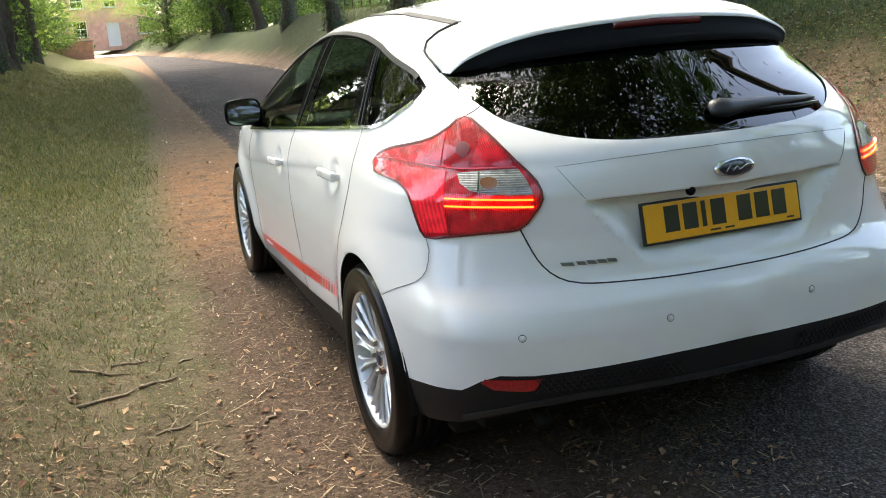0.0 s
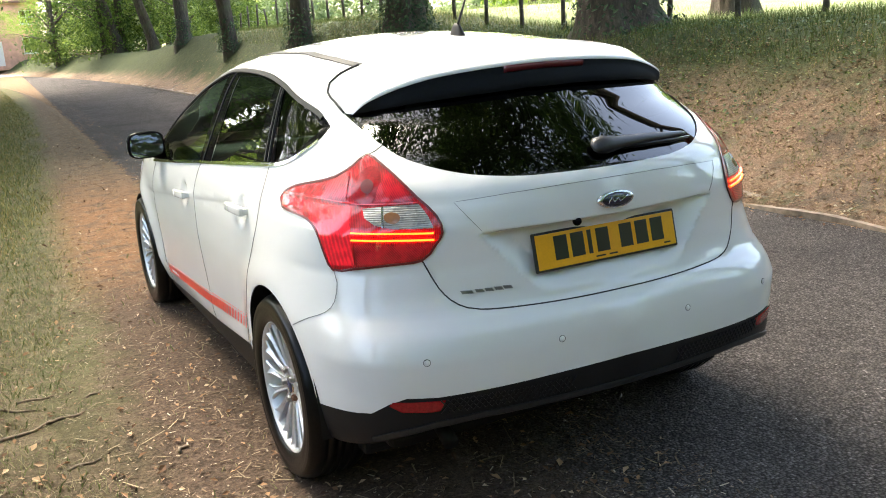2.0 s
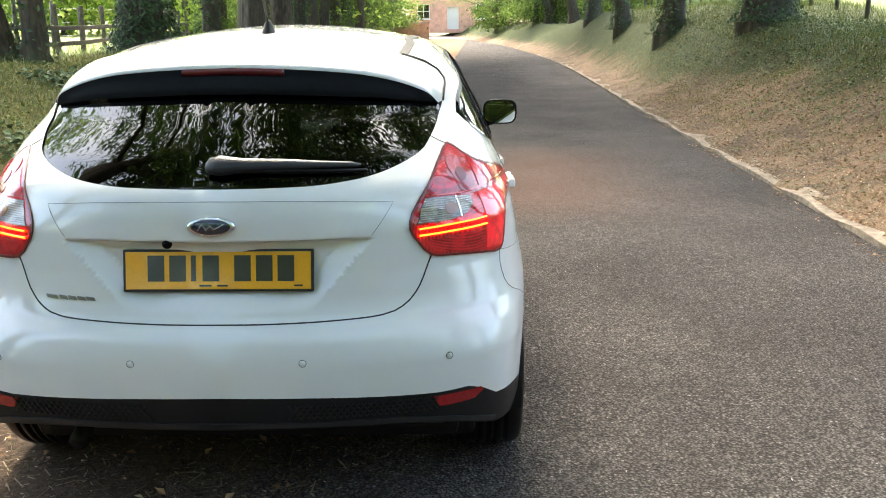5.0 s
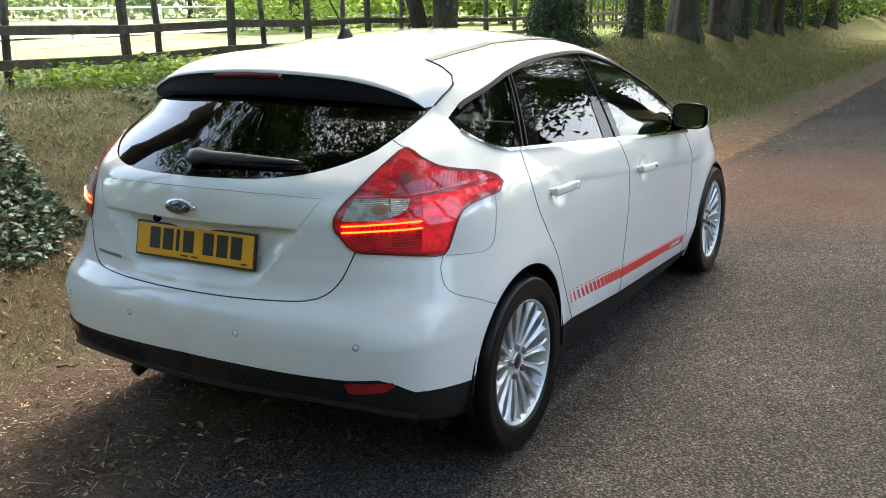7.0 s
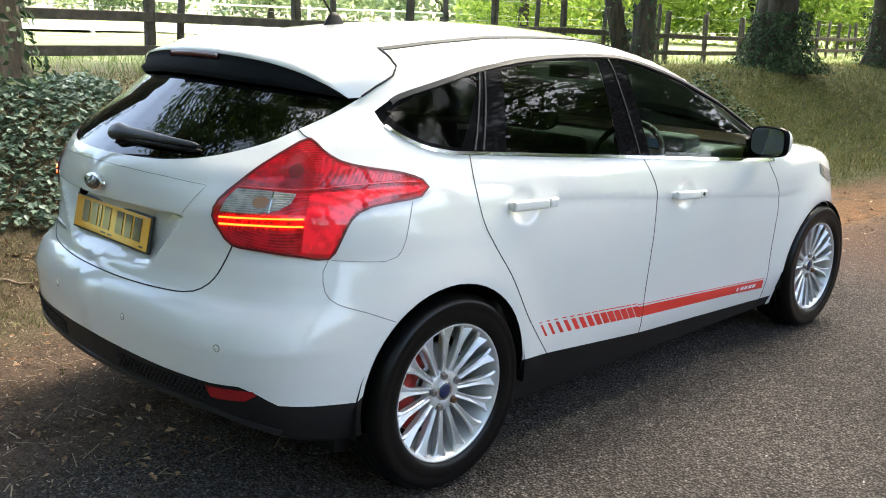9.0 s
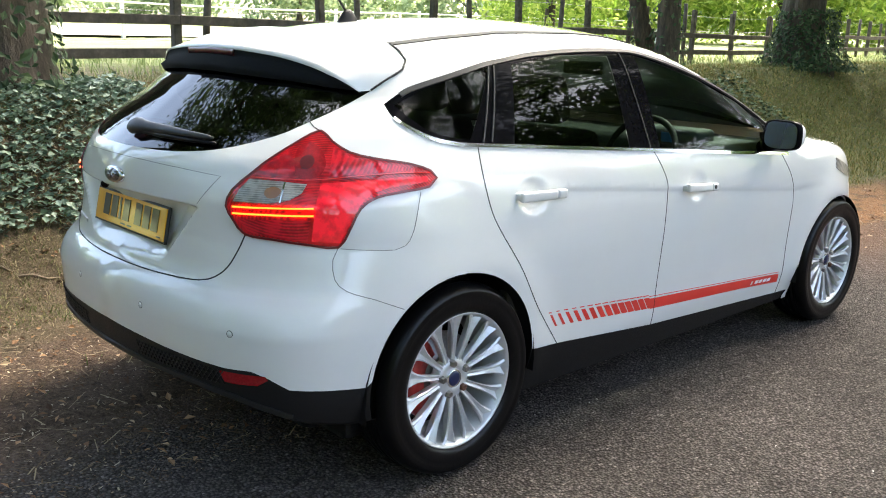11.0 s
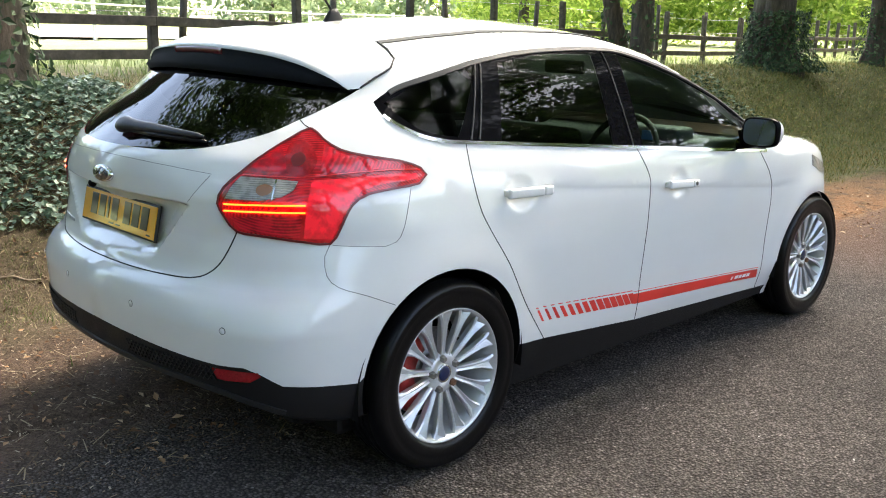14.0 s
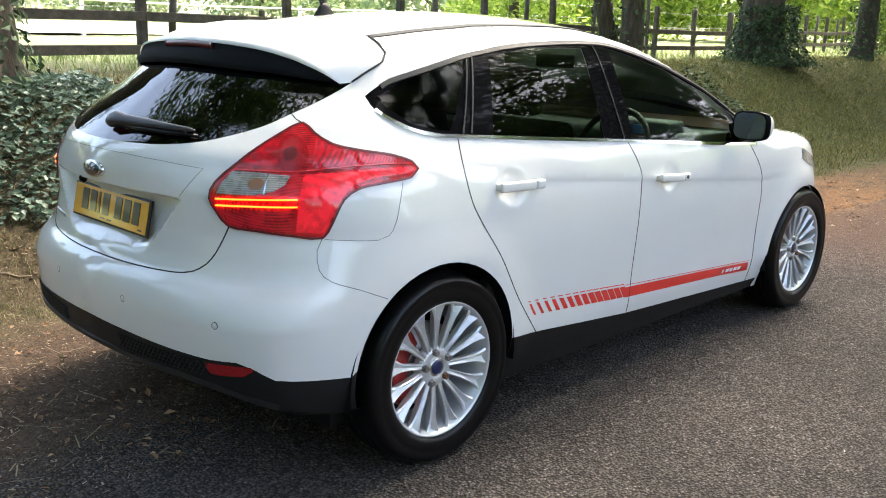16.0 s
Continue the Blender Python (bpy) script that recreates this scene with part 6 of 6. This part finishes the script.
ivy_bed(26000, -5.8, -1.9, 2.4, 27, .9, .30, "olive ground cover of small leaves on the verge", .04, (.012, .032), COVER)
ivy_bed(16000, 4.4, 8.2, -1, 30, 1.1, .5, "olive weeds along the bank", .06, (.015, .036), COVER)
ivy_bed(2500, -4.4, -3.0, 7.0, 11.0, 1.5, .35, "low ivy patch at the verge's crest", .12, mat=BANK_IVY)

ivy_bed(9000, -5.7, -2.2, 3.0, 21, 2.3, .58, "tufted weeds over the grassy verge", .09, (.018, .045), COVER)
ivy_bed(3000, -5.6, -4.5, 2.3, 6.0, 2.2, .42, "bright nettles growing along the fence", .20, (.035, .075), LIME)
ivy_bed(5000, 4.3, 6.4, 2.0, 14, 2.6, .78, "small weeds among the litter of the bank", .05, (.02, .045), COVER)

# ---- fences ----
def build_wood(nt, p):
    n = texture(nt, 9, 6, .7)
    fine = texture(nt, 120, 3)
    c = ramp(nt, n.outputs[0], [(.3, (.035, .030, .026)), (.6, (.10, .085, .070)), (.8, (.18, .16, .13))]).outputs[0]
    nt.links.new(c, p.inputs["Base Color"])
    p.inputs["Roughness"].default_value = .9
    bump(nt, p, fine.outputs[0], .5, .004)


WOOD = material("weathered fence wood", build_wood)
WIRE = simple("galvanised wire", (.25, .25, .25), .5, metal=.8)
fence_x = lambda y: -5.05 - .13 * y
fence = thing("fence", "weathered dark post-and-rail fence along the field", "fence", (float(fence_x(2)), 2, .95))
here = Matrix.Translation(-fence.location)
posts = [2.18 + 1.83 * k for k in range(-4, 17)]
for k, y in enumerate(posts):
    x, z = fence_x(y), float(land(fence_x(y), y))
    part("post", box(.08, .09, 1.15, (0, 0, .40), .012, 1), WOOD, fence, m=here @ pose(x, y, z, 1.2 * math.sin(k * 3), 1.5 * math.cos(k * 2), 8))
for a, b in zip(posts, posts[1:]):
    for h in (.22, .52):
        za, zb = float(land(fence_x(a), a)) + h, float(land(fence_x(b), b)) + h
        p0, p1 = Vector((fence_x(a) + .07, a, za)), Vector((fence_x(b) + .07, b, zb))
        d = p1 - p0
        m = Matrix.Translation((p0 + p1) / 2) @ d.to_track_quat("Y", "Z").to_matrix().to_4x4()
        part("rail", box(.04, d.length - .004, .088, bevel=.006, seg=1), WOOD, fence, m=here @ m)
wires = thing("wire_fence", "thin wooden stakes with wire behind the rails", "fence", (-5.9, 4, .95))
here = Matrix.Translation(-wires.location)
ws = [2.62 + 2.13 * k for k in range(-3, 14)]
for k, y in enumerate(ws):
    x, z = fence_x(y) - .22, float(land(fence_x(y) - .22, y))
    part("stake", tube([(0, 0, -.2), (.01 * math.sin(k), .03 * math.cos(k * 2), .5), (.03 * math.sin(k), .07 * math.cos(k * 2), 1.02 + .10 * math.sin(k * 1.7))], [.04, .038, .036], 9), WOOD, wires, smooth=True, m=here @ pose(x, y, z))
for h in (.35, .62, .90):
    part("wire", tube([(fence_x(y) - .27, y, float(land(fence_x(y) - .22, y)) + h) for y in ws], .0035, 5), WIRE, wires, m=here)
right_x = lambda y: 8.25 + .035 * (y - 5)
rf = thing("stake_fence", "old stake and wire fence along the bank top", "fence", (8.25, 5, 1.3))
here = Matrix.Translation(-rf.location)
rs = [1.0 + 1.55 * k for k in range(0, 26)]
for k, y in enumerate(rs):
    x, z = right_x(y), float(land(right_x(y), y))
    part("stake", tube([(0, 0, -.2), (.02 * math.sin(k * 5), .05 * math.cos(k * 3), .5), (.05 * math.sin(k * 5), .14 * math.cos(k * 3), 1.0 + .16 * math.sin(k * 2.3))], [.045, .043, .038], 9), WOOD, rf, smooth=True, m=here @ pose(x, y, z))
for h in (.4, .75):
    part("wire", tube([(right_x(y), y, float(land(right_x(y), y)) + h) for y in rs], .0035, 5), WIRE, rf, m=here)

# riding arena with white rails in the left field
SAND = simple("pale arena sand", (.40, .38, .28), .95, grain=5, vary=.15, relief=.01)
WHITE_WOOD = simple("white painted rail", (.75, .75, .72), .6, grain=20, vary=.1)
ax_, ay_ = np.meshgrid(np.linspace(-30, -19, 16), np.linspace(-10, 30, 24))
arena = bulk("arena", np.stack([ax_, ay_, land(ax_, ay_) + .05], -1).reshape(-1, 3), quads(np.arange(ax_.size).reshape(ax_.shape)), SAND, normals_smooth=True)
tagged(arena, "pale sand riding arena in the field", "arena", kind="structure")
af = thing("white_fence", "white painted rail fence round the arena", "fence", (-18.6, 8, .97))
here = Matrix.Translation(-af.location)
for k in range(13):
    part("post", box(.08, .08, 1.0, (0, 0, .4), .01, 1), WHITE_WOOD, af, m=here @ pose(-18.6, -8 + k * 3.1, float(land(-18.6, -8 + k * 3.1))))
for h in (.45, .82):
    part("rail", tube([(-18.55, -8 + k * 3.1, float(land(-18.6, -8 + k * 3.1)) + h) for k in range(13)], .022, 8), WHITE_WOOD, af, m=here)

# ---- house at the end of the lane ----
BRICK = simple("pink-red brick", (.58, .32, .24), .9, grain=3, vary=.2, relief=.01)
TILE = simple("clay roof tile", (.22, .11, .08), .9, grain=8, vary=.3, relief=.02)
JOINERY = simple("white joinery", (.7, .7, .68), .5)
PANE = glassy("window pane", (.45, .47, .48))
PAVING = simple("pale gravel forecourt", (.62, .58, .50), .95, grain=20, vary=.2, relief=.01)
HY = 87.0
hz = float(land(2, HY))
house = thing("house", "two-storey pink brick house at the end of the lane", "house", (.6, HY, hz))
HW, HH = 8.0, 5.6
holes = [(-2.6, 1.0, 1.2, 1.4), (.2, .05, 1.1, 2.1), (3.0, 1.0, 1.2, 1.4)] + [(x, 3.5, 1.1, 1.2) for x in (-2.6, .2, 3.0)]
xc = sorted({-HW / 2, HW / 2, *[x - w / 2 for x, z, w, h in holes], *[x + w / 2 for x, z, w, h in holes]})
zc = sorted({-.3, HH, *[z for x, z, w, h in holes], *[z + h for x, z, w, h in holes]})
bm = bmesh.new()
for x0, x1 in zip(xc, xc[1:]):
    for z0, z1 in zip(zc, zc[1:]):
        mx, mz = (x0 + x1) / 2, (z0 + z1) / 2
        if not any(abs(mx - x) < w / 2 and z < mz < z + h for x, z, w, h in holes):
            box(x1 - x0, .3, z1 - z0, (mx, 0, mz), 0, 1, bm)
box(.3, 8, HH + .3, (-HW / 2 + .15, 4.15, HH / 2 - .15), 0, 1, bm), box(.3, 8, HH + .3, (HW / 2 - .15, 4.15, HH / 2 - .15), 0, 1, bm), box(HW, .3, HH + .3, (0, 8.3, HH / 2 - .15), 0, 1, bm)
part("wall", bm, BRICK, house)
for x, z, w, h in holes:
    f = bmesh.new()
    for q in ((w, .06, .08, (x, .05, z + .04)), (w, .06, .08, (x, .05, z + h - .04)), (.08, .06, h, (x - w / 2 + .04, .05, z + h / 2)), (.08, .06, h, (x + w / 2 - .04, .05, z + h / 2)), (.05, .05, h, (x, .05, z + h / 2)), (w, .05, .05, (x, .05, z + h / 2))):
        box(q[0], q[1], q[2], q[3], 0, 1, f)
    win = part("window" if z > .5 else "door", f, JOINERY, house)
    part("pane", box(w - .1, .02, h - .1, (x, .08, z + h / 2), 0), PANE if z > .5 else JOINERY, win)
    if z > .5:
        part("sill", box(w + .2, .18, .07, (x, -.20, z - .04), .01, 1), JOINERY, win)
bm = bmesh.new()
prof = [(-.5, HH - .1), (4.15, HH + 3.4), (8.8, HH - .1), (8.8, HH - .3), (4.15, HH + 3.15), (-.5, HH - .3)]
A = [bm.verts.new((-HW / 2 - .4, y, z)) for y, z in prof]
B = [bm.verts.new((HW / 2 + .4, y, z)) for y, z in prof]
for k in range(6):
    bm.faces.new((A[k], A[(k + 1) % 6], B[(k + 1) % 6], B[k]))
bm.faces.new(A[::-1]), bm.faces.new(B)
roof = part("roof", bm, TILE, house)
part("chimney", box(1.0, .7, 2.2, (3, 4.15, HH + 3.6), .03, 1), BRICK, roof)
fx, fy = np.meshgrid(np.linspace(-9, 14, 12), np.linspace(76, 86.7, 10))
tagged(bulk("forecourt", np.stack([fx, fy, land(fx, fy) * 0 + rise(fy) + .06], -1).reshape(-1, 3), quads(np.arange(fx.size).reshape(fx.shape)), PAVING, normals_smooth=True), "pale sunlit gravel forecourt before the house", "forecourt", kind="structure")
for x0, x1 in ((-9, -1.2), (5.6, 13)):
    bm = box(x1 - x0, .35, 1.5, ((x0 + x1) / 2, 0, .6), .02, 1)
    wall = part("garden_wall", bm, BRICK, m=pose(0, 75.5, float(rise(75.5))))
    tagged(wall, "low brick garden wall with a coping", "wall")
    part("coping", box(x1 - x0 + .1, .45, .08, ((x0 + x1) / 2, 0, 1.39), .02, 1), STONE, wall, m=pose(0, 75.5, float(rise(75.5))))
